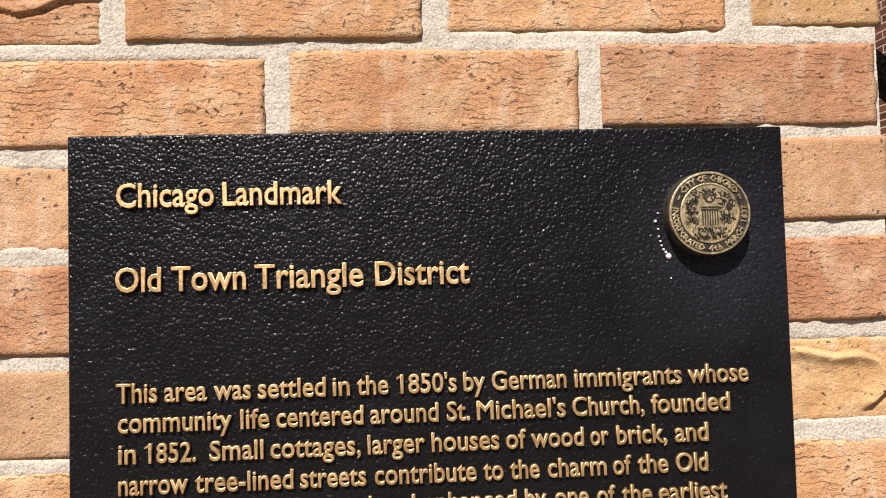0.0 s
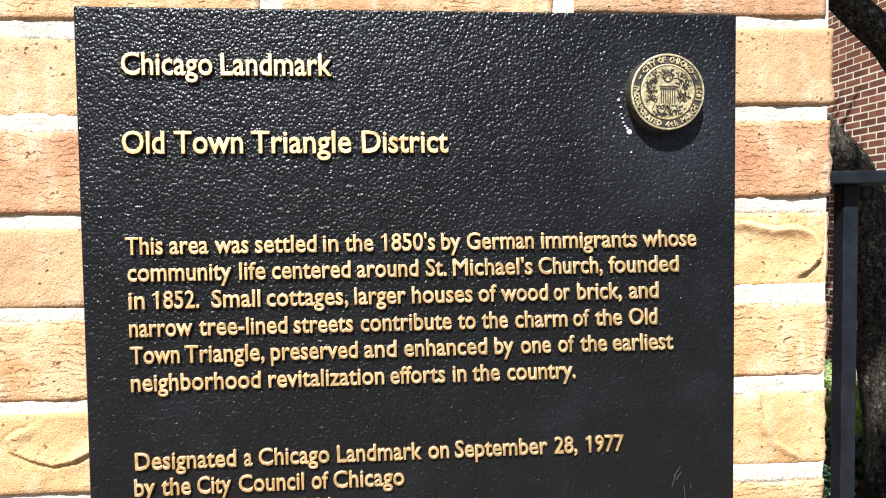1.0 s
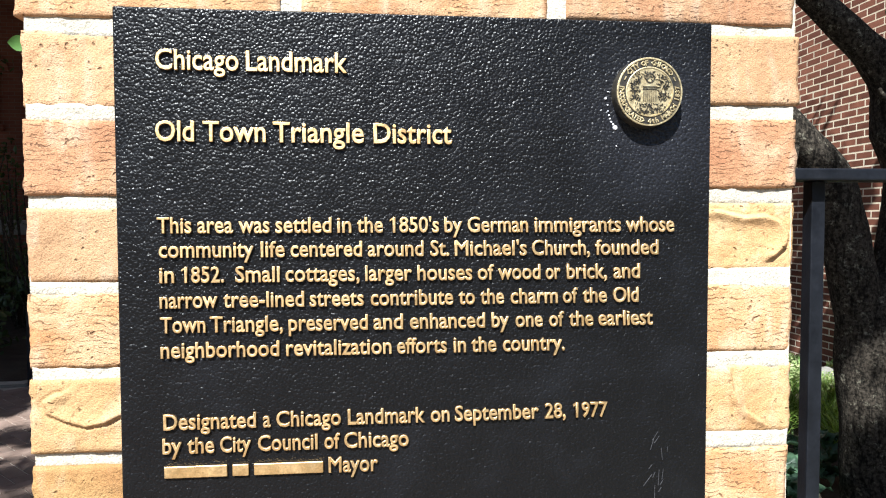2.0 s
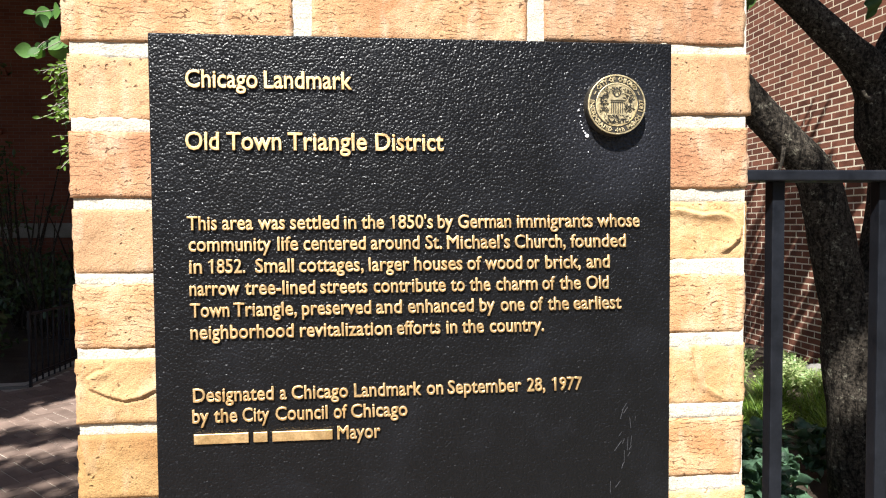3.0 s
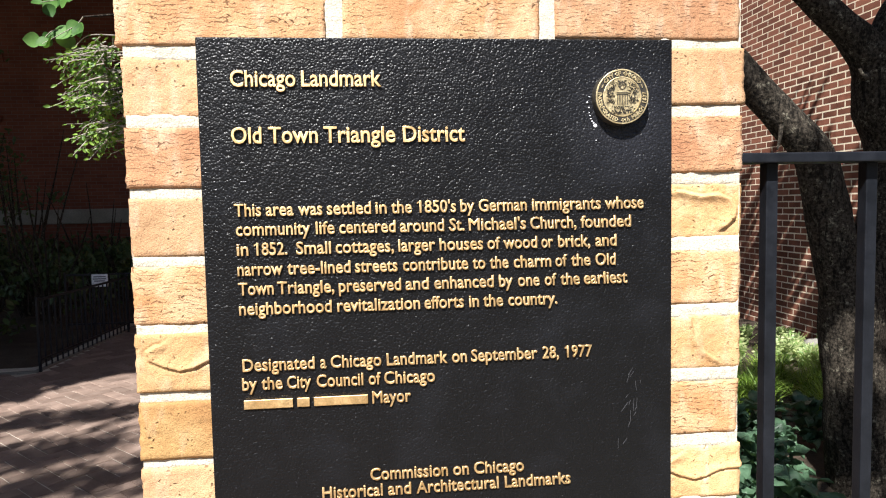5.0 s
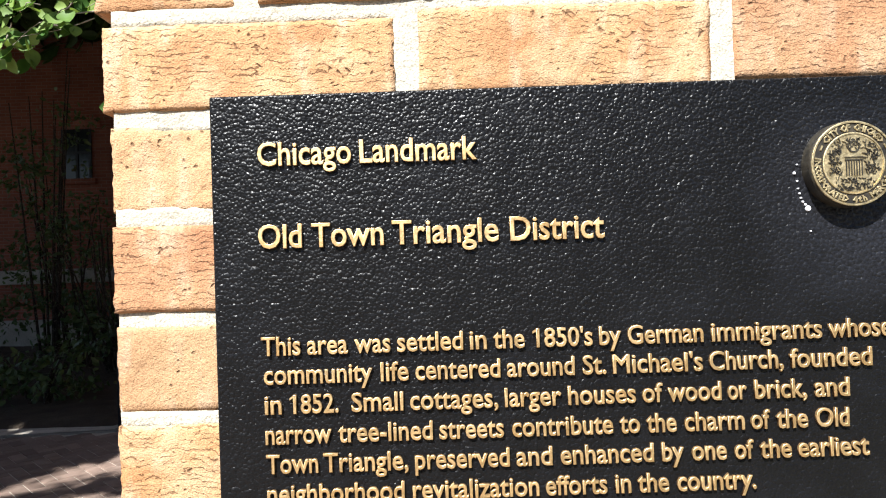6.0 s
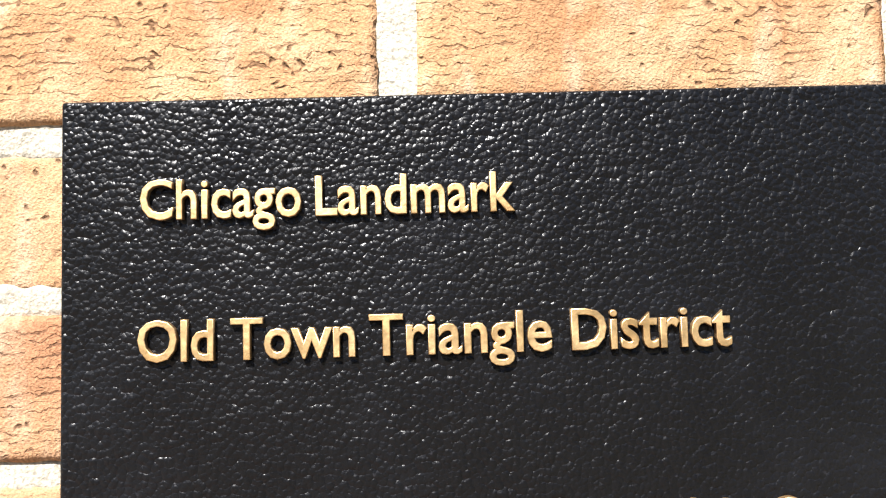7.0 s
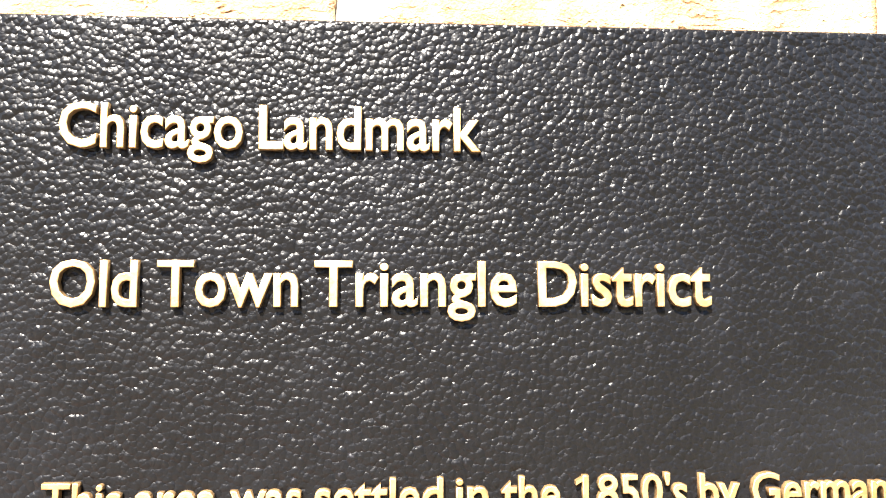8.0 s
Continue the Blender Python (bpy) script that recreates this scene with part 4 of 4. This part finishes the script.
# ragged edge of the crown whose shade ends across the path
for k in range(110):
    gx = rr.uniform(-5.6, -1.2)
    gy = 3.43 + 1.0 * (gx + 3.6) if gx < -3.6 else 3.43 + 2.09 * (gx + 3.6) if gx < -2.3 else 6.15 + 0.5 * (gx + 2.3)
    c = Vector((gx, gy + rr.uniform(0.18, 0.75), 0)) + SLOPE * rr.uniform(6.4, 7.4)
    clumps.append((c.x + 8.6, c.y - 3.6, c.z, rr.uniform(0.18, 0.28)))
leaf_cloud("outer_spray", shade, clumps, 60, 0.12, M_LEAF_CROWN, 7, "loose outer leaves")


# ---- foliage beside the pillar ----
def spray(name, at, label, twigs, leaves, size, material, seed, broad, foot, face=0.0):
    """A hanging branch with its leaves set in pairs along thin twigs."""
    t = empty(name, at, label, "shrub")
    r = random.Random(seed)
    tv, tf, lv, lf = [], [], [], []
    for start, end in twigs:
        a, b = Vector(start), Vector(end)
        mid = (a + b) / 2 + Vector((r.uniform(-0.03, 0.03), r.uniform(-0.05, 0.05), r.uniform(0, 0.03)))
        v, f = tube([a, mid, b], [0.0030, 0.0021, 0.0010], 6, seed)
        base = len(tv)
        tv += v
        tf += [[base + i for i in q] for q in f]
        for k in range(leaves):
            s = (k + 0.6) / leaves
            p = a.lerp(mid, s * 2) if s < 0.5 else mid.lerp(b, s * 2 - 1)
            for side in (-1, 1):
                d = ((b - a).normalized() * 0.5 + Vector((side * r.uniform(0.3, 1.0), r.uniform(-0.9, 0.9), r.uniform(-0.8, 0.3)))).normalized()
                n = d.cross(Vector((r.uniform(-1, 1) - 0.6 * face, r.uniform(-1, 1) - 2.2 * face, r.uniform(-1, 1) + 0.7 * face))).normalized()
                up = d.cross(n)
                ln = size * r.uniform(0.7, 1.25)
                wd = ln * broad
                base = len(lv)
                q = p + d * 0.008
                prof = ((0, 0.0), (0.08, 0.22), (0.2, 0.4), (0.36, 0.49), (0.54, 0.48), (0.72, 0.37), (0.87, 0.2), (1.0, 0.0))
                for u, w in prof:
                    lv.append(q + d * ln * u + up * (0.10 * ln * math.sin(math.pi * u)))
                    lv.append(q + d * ln * u + n * wd * w - up * 0.12 * wd * w)
                    lv.append(q + d * ln * u - n * wd * w - up * 0.12 * wd * w)
                for i in range(7):
                    m0 = base + 3 * i
                    lf.append((m0, m0 + 3, m0 + 4, m0 + 1))
                    lf.append((m0 + 3, m0, m0 + 2, m0 + 5))
    part("twig", mesh_of("twig", tv, tf, M_TWIG), t, "thin pale twigs")
    top = max((Vector(p[0]) for p in twigs), key=lambda p: p.x)
    f = Vector((foot[0] - at[0], foot[1] - at[1], -at[2] - 0.05))
    limb("stem", t, [f, Vector((f.x + 0.02, f.y, f.z * 0.45 + top.z * 0.55)), Vector((f.x, f.y, top.z + 0.06)), Vector((f.x * 0.5 + top.x * 0.5, f.y * 0.5 + top.y * 0.5, top.z + 0.05)), top], [0.022, 0.018, 0.012, 0.007, 0.003], 10, seed, "slim brown stem")
    part("foliage", mesh_of("foliage", lv, lf, material, True), t, "fresh sunlit green leaves")
    return t


rr = random.Random(21)
tw = []
for k in range(120):
    z = 0.44 * rr.random() ** 0.8
    reach = 0.05 + 0.20 * z / 0.44 * rr.random() ** 1.6 + 0.06 * (noise.noise(Vector((z * 9, 3.1, 0))) + 0.3)
    a = Vector((0.30 - 0.04 * rr.random(), rr.uniform(-0.12, 0.25), z + rr.uniform(0.02, 0.10)))
    tw.append((a, Vector((0.26 - reach, a.y + rr.uniform(-0.1, 0.1), z + rr.uniform(-0.03, 0.02)))))
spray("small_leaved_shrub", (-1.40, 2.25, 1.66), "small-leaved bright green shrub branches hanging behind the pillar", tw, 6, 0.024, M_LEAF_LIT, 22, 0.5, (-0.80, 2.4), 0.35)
tw = [(Vector((0.20, 0.05, 0.14)), Vector((0.06, 0.0, 0.02))), (Vector((0.12, 0.1, 0.10)), Vector((0.03, 0.05, 0.03))), (Vector((0.14, 0.1, 0.24)), Vector((0.06, 0.0, 0.18)))]
spray("broad_leaved_branch", (-1.41, 2.2, 2.09), "tree branch with broad fresh green leaves behind the pillar", tw, 3, 0.068, M_LEAF_BIG, 23, 0.95, (-0.72, 2.5), 1.0)


rr = random.Random(27)
tw = [(Vector((0.42, 0.0, 0.29)), Vector((0.06, 0.02, 0.17))), (Vector((0.40, 0.0, 0.26)), Vector((0.12, -0.02, 0.19)))]
for k in range(24):
    a = Vector((rr.uniform(-0.05, 0.38), rr.uniform(-0.1, 0.15), rr.uniform(0.27, 0.46)))
    tw.append((a, a + Vector((rr.uniform(-0.14, -0.02), rr.uniform(-0.05, 0.05), rr.uniform(-0.07, 0.02)))))
for k in range(7):
    a = Vector((rr.uniform(-0.08, 0.10), rr.uniform(-0.1, 0.15), rr.uniform(0.15, 0.26)))
    tw.append((a, a + Vector((rr.uniform(-0.07, 0.02), rr.uniform(-0.05, 0.05), rr.uniform(-0.08, -0.02)))))
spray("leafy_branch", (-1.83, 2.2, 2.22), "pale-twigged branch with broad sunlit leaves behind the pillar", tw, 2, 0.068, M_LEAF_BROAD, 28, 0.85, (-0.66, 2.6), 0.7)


# dark shrubs in the shade
def shade_shrub(at, w, h, seed):
    t = empty("shade_shrub", at, "dark leafy shrub with bare stems in deep shade", "shrub", "shrubs in the shade bed")
    r = random.Random(seed)
    for k in range(5):
        x, y = r.uniform(-w, w) * 0.7, r.uniform(-w, w) * 0.5
        limb("stem", t, [(x * 0.3, y * 0.3, -0.02), (x * 0.7, y * 0.7, h * 0.5), (x * 1.3, y, h * r.uniform(0.9, 1.15))], [0.022, 0.016, 0.006], 8, seed + k)
    cl = [(r.uniform(-w, w), r.uniform(-w, w) * 0.6, h * r.uniform(0.25, 0.95), r.uniform(0.18, 0.34)) for _ in range(22)]
    leaf_cloud("foliage", t, cl, 26, 0.09, M_LEAF_DARK, seed, "dark green leaves")


for k, (x, y, w, h) in enumerate(((-4.3, 8.6, 0.7, 0.92), (-5.6, 9.6, 0.8, 0.98), (-4.5, 12.3, 0.6, 0.95), (-5.5, 12.4, 0.7, 0.98), (-6.4, 12.4, 0.7, 1.0), (-3.9, 10.2, 0.6, 0.9), (-4.6, 7.0, 0.5, 0.55), (-6.4, 11.2, 0.9, 2.3), (-5.0, 11.8, 0.8, 0.85), (-6.6, 8.4, 0.8, 1.3), (-7.2, 12.2, 0.8, 3.0), (-3.6, 12.0, 0.7, 0.8), (-6.5, 10.4, 0.7, 4.3), (-5.9, 9.4, 0.5, 3.4))):
    shade_shrub((x, y, 0.02), w, h, 40 + k)


def bare_shrub(at, n, height, seed):
    t = empty("bare_shrub", at, "leafless shrub with thin upright stems in deep shade", "shrub", "bare shrubs in the shade bed")
    r = random.Random(seed)
    for k in range(n):
        a, lean = r.uniform(0, 2 * math.pi), r.uniform(0.1, 0.45)
        h = height * r.uniform(0.7, 1.1)
        top = Vector((math.cos(a) * lean * h, math.sin(a) * lean * h, h))
        foot = Vector((math.cos(a) * 0.06, math.sin(a) * 0.06, -0.03))
        limb("stem", t, [foot, foot.lerp(top, 0.4) + Vector((r.uniform(-0.05, 0.05), 0, 0.04)), foot.lerp(top, 0.75), top], [0.018, 0.014, 0.010, 0.004], 7, seed + k)


for k, (x, y, n, h) in enumerate(((-4.15, 8.3, 6, 1.9), (-4.75, 8.9, 7, 2.3), (-5.3, 10.0, 7, 2.6), (-4.4, 10.6, 5, 1.8))):
    bare_shrub((x, y, 0.03), n, h, 140 + k)


# ---- planting behind the iron fence ----
def hosta_leaf(ln, wd, seed):
    r = random.Random(seed)
    vs, fs, nu, nv = [], [], 9, 6
    for i in range(nu + 1):
        u = i / nu
        half = wd / 2 * (math.sin(math.pi * min(1, u * 0.93 + 0.07)) ** 0.75) * (1.15 - 0.3 * u)
        for j in range(nv + 1):
            s = j / nv * 2 - 1
            x = u * ln
            z = 0.16 * ln * math.sin(u * 2.4) - 0.30 * ln * u * u + 0.10 * wd * abs(s) - 0.012 * math.cos(s * 9) * (1 - u) + 0.012 * math.sin(u * 9 + s * 2 + seed)
            vs.append((x, s * half, z))
    for i in range(nu):
        for j in range(nv):
            a = i * (nv + 1) + j
            fs.append((a, a + nv + 1, a + nv + 2, a + 1))
    return mesh_of("leaf", vs, fs, M_HOSTA, True)


HOSTA = [hosta_leaf(0.125, 0.088, 1), hosta_leaf(0.10, 0.074, 2), hosta_leaf(0.14, 0.092, 3)]
rr = random.Random(31)
spots = [(x + rr.uniform(-0.08, 0.08), y + rr.uniform(-0.08, 0.08)) for x in (1.05, 1.25, 1.45, 1.65, 1.85, 2.05, 2.5, 2.75) for y in (1.6, 1.9, 2.2, 2.5, 2.8) if x < 0.25 + 0.78 * y or x > 2.4] + [(2.12, 2.88), (2.36, 2.84)]
for x, y in spots:
    plant = empty("hosta_plant", (x, y, 0.03), "blue-green hosta with broad ribbed leaves in dappled shade", "plant", "hostas behind the fence")
    s = rr.uniform(0.85, 1.2)
    for k in range(21):
        ring = k % 3
        part("leaf", HOSTA[rr.randrange(3)], plant, "", pose(rr.uniform(-0.04, 0.04), rr.uniform(-0.04, 0.04), 0.05 + 0.075 * ring, rr.uniform(-20, 20), (-42 + 16 * (2 - ring)) + rr.uniform(-14, 14), k * 137.5) @ Matrix.Diagonal((s, s, s, 1)))


# leaves that hang from the tree before the wall
hanging = hosta_leaf(0.075, 0.055, 4)
hanging.materials.clear()
hanging.materials.append(M_LEAF_CROWN)
for x, z, lean in ((1.265, 2.25, 8), (1.30, 2.27, -12), (1.765, 2.25, -6), (1.925, 1.985, 30)):
    part("leaf", hanging, tree, "single green leaf", pose(x - 2.28, 1.7 - TY, z, 0, 90, -90 + lean))


def blade_tuft(name, at, label, group, n, height, spread, width, material, seed):
    t = empty(name, at, label, "plant", group)
    r = random.Random(seed)
    vs, fs = [], []
    for _ in range(n):
        a, ln = r.uniform(0, 2 * math.pi), height * r.uniform(0.7, 1.2)
        out = spread * r.uniform(0.25, 1.0)
        bx, by = r.gauss(0, 0.05), r.gauss(0, 0.05)
        d = Vector((math.cos(a), math.sin(a), 0))
        side = Vector((-d.y, d.x, 0)) * width
        base, curl = len(vs), r.uniform(-16, 16)
        for k in range(5):
            u = k / 4
            p = Vector((bx, by, 0)) + side * curl * u * u + d * out * u ** 1.6 + Vector((0, 0, ln * (1.25 * u - 0.55 * u * u * out / spread)))
            vs.append(p - side * (1 - u) * 0.9 - side * 0.08)
            vs.append(p + side * (1 - u) * 0.9 + side * 0.08)
        for k in range(4):
            b = base + 2 * k
            fs.append((b, b + 1, b + 3, b + 2))
    part("foliage", mesh_of("foliage", vs, fs, material), t, "arching narrow green blades")


rr = random.Random(51)
for k in range(36):
    blade_tuft("grass_tuft", (2.15 + rr.uniform(0.0, 1.6), 3.08 + rr.uniform(0.0, 1.1), 0.03), "bright green arching ornamental grass", "grass tufts behind the fence", 130, 0.21, 0.32, 0.0062, M_GRASS, 60 + k)


def fern(at, seed, n, ln):
    """Plumes with side leaflets, in a rosette."""
    t = empty("fern_plant", at, "pale green feathery fern before the brick wall", "plant", "ferns before the wall")
    r = random.Random(seed)
    vs, fs = [], []
    for k in range(n):
        a = r.uniform(0, 2 * math.pi)
        d = Vector((math.cos(a), math.sin(a), 0))
        side = Vector((-d.y, d.x, 0))
        L2, out = ln * r.uniform(0.7, 1.15), r.uniform(0.2, 0.75)
        m = 9
        for j in range(1, m):
            u = j / m
            p = d * L2 * out * u + Vector((0, 0, L2 * (1.1 * u - 0.35 * u * u)))
            w = (0.24 * ln * (1 - u) ** 0.8 + 0.010) * r.uniform(0.6, 1.25)
            for s in (-1, 1):
                e = p + side * s * w + d * r.uniform(0.1, 0.6) * w + Vector((0, 0, w * r.uniform(-0.35, 0.5)))
                up = (d * 0.5 + Vector((0, 0, 1))) * 0.017 * (1.2 - u)
                base = len(vs)
                vs += [p, p.lerp(e, 0.5) + up, e, p.lerp(e, 0.5) - up]
                fs.append((base, base + 1, base + 2, base + 3))
    part("foliage", mesh_of("foliage", vs, fs, M_FERN), t, "feathery pale green fronds")


for k in range(30):
    fern((2.40 + rr.uniform(0, 1.75), 4.15 + rr.uniform(0, 0.95), 0.03), 80 + k, 12, rr.uniform(0.17, 0.26))
for k in range(16):
    fern((2.95 + rr.uniform(0, 1.3), 5.2 + rr.uniform(0, 1.2), 0.03), 115 + k, 10, rr.uniform(0.11, 0.17))
for k in range(4):
    fern((2.75 + rr.uniform(0, 0.25), 4.7 + rr.uniform(0, 0.4), 0.03), 135 + k, 12, 0.42)


def rock(at, size, seed):
    bm = bmesh.new()
    bmesh.ops.create_icosphere(bm, subdivisions=4, radius=1.0)
    for v in bm.verts:
        n = v.co.normalized()
        v.co = Vector((n.x * size[0], n.y * size[1], n.z * size[2])) * (1 + 0.18 * noise.noise(n * 1.6 + Vector((seed, 0, 0))) + 0.06 * noise.noise(n * 5))
    ob = new("garden_rock", from_bm("garden_rock", bm, M_STONE, True))
    ob.matrix_basis = pose(*at)
    tagged(ob, "pale rounded limestone rock lying in the garden bed", "rock")


rock((3.60, 3.58, 0.06), (0.24, 0.2, 0.16), 4.0)
rock((3.95, 5.05, 0.06), (0.12, 0.11, 0.08), 7.0)

# ---- many small pieces: pillar bricks, wall bricks, pavers ----
for me, m in bricks:
    part("brick", me, pillar, "", m)


def course_bricks(y0, y1, z0, z1):
    """Places of stretchers in running bond on the wall."""
    out = []
    for r in range(int((z1 - z0) / 0.0677)):
        y = y0 + (0.105 if r % 2 else 0.0)
        while y < y1:
            out.append((y, z0 + (r + 0.5) * 0.0677))
            y += 0.21
    return out


wr = np.random.default_rng(4)
wall_brick = box_mesh("brick", (-0.006, -0.0988, -0.0281), (0.05, 0.0988, 0.0281), M_WALL_BRICK, 0.002)
near = [(y, z) for y, z in course_bricks(1.0, 15.8, -0.02, 7.1) if 4.55 < y < 6.15 and 0.3 < z < 3.1][:300]
for y, z in near:
    part("brick", wall_brick, house, "", pose(WX + wr.uniform(-0.0004, 0.0004), y, z))
done = set(near)
rest = [p for p in course_bricks(1.0, 15.8, -0.02, 7.1) if p not in done]
q = np.array(rest)
n = len(q)
dx = wr.uniform(-0.0004, 0.0004, n)
corner = np.array([(0.0, -0.0988, -0.0281), (0.0, 0.0988, -0.0281), (0.0, 0.0988, 0.0281), (0.0, -0.0988, 0.0281), (0.05, -0.0988, -0.0281), (0.05, 0.0988, -0.0281), (0.05, 0.0988, 0.0281), (0.05, -0.0988, 0.0281)])
v = corner[None] + np.stack([WX - 0.006 + dx, q[:, 0], q[:, 1]], axis=1)[:, None]
quads = np.array([(0, 3, 2, 1), (0, 1, 5, 4), (1, 2, 6, 5), (2, 3, 7, 6), (3, 0, 4, 7)])
fc = (quads[None] + 8 * np.arange(n)[:, None, None]).reshape(-1, 4)


def island_brick():
    b = Mat("dark_red_brick_field", rough=0.85, spec=0.25)
    geo = b.n.new("ShaderNodeNewGeometry")
    base = b.mix(geo.outputs["Random Per Island"], (0.118, 0.044, 0.028), (0.26, 0.105, 0.065))
    b.colour(b.mix(1.0, base, b.ramp(b.noise(70, 4), (0.3, 0.8), (0.7, 1.15)), "MULTIPLY"))
    b.bump(b.noise(140, 4), 0.5, 0.004)
    return b.m


field = part("brick_field", mesh_of("brick_field", v.reshape(-1, 3).tolist(), fc.tolist(), island_brick()), house, "dark red bricks")
tagged(field, kind="stuff")

# herringbone pavers at forty-five degrees
paver = box_mesh("paver", (-0.0965, -0.0465, -0.05), (0.0965, 0.0465, 0.0), M_PAVER, 0.003)
cells = []
for i in range(-90, 90):
    for j in range(-90, 90):
        k = (i - j) % 4
        u, w = i * 0.1, j * 0.1
        if k == 0:
            cells.append((u + 0.1, w + 0.05, 0))
        if k == 3:
            cells.append((u + 0.05, w + 0.1, 90))
c45 = math.sqrt(0.5)
placed = []
for u, w, turn in cells:
    x, y = (u - w) * c45 - 2.6, (u + w) * c45 + 3.5
    edge = -3.05 if y > 5.65 else -5.9
    if edge < x < 0.30 and -2.9 < y < 13.6 and not (PX0 - 0.12 < x < PX1 + 0.12 and -0.1 < y < 0.75):
        placed.append((x, y, turn + 45))
placed.sort(key=lambda p: (p[0] + 2.4) ** 2 + (p[1] - 4.1) ** 2)
pr = np.random.default_rng(9)
for x, y, turn in placed[:300]:
    part("paver", paver, path, "", pose(x, y, pr.uniform(-0.0015, 0.0015), 0, 0, turn))
vs, fs = [], []
for x, y, turn in placed[300:]:
    ca, sa, z = math.cos(radians(turn)), math.sin(radians(turn)), pr.uniform(-0.0015, 0.0015)
    b = len(vs)
    for hz in (-0.03, z):
        for lx, ly in ((-0.0965, -0.0465), (0.0965, -0.0465), (0.0965, 0.0465), (-0.0965, 0.0465)):
            vs.append((x + lx * ca - ly * sa, y + lx * sa + ly * ca, hz))
    fs += [(b + 4, b + 5, b + 6, b + 7), (b, b + 1, b + 5, b + 4), (b + 1, b + 2, b + 6, b + 5), (b + 2, b + 3, b + 7, b + 6), (b + 3, b, b + 4, b + 7)]


def island_paver():
    b = Mat("paver_clay_field", rough=0.85, spec=0.3)
    geo = b.n.new("ShaderNodeNewGeometry")
    base = b.mix(geo.outputs["Random Per Island"], (0.142, 0.098, 0.077), (0.245, 0.178, 0.143))
    b.colour(b.mix(1.0, base, b.ramp(b.noise(60, 4), (0.3, 0.82), (0.7, 1.12)), "MULTIPLY"))
    b.bump(b.noise(200, 3), 0.4, 0.002)
    return b.m


tagged(part("paver_field", mesh_of("paver_field", vs, fs, island_paver()), path, "brown clay pavers"), kind="stuff")
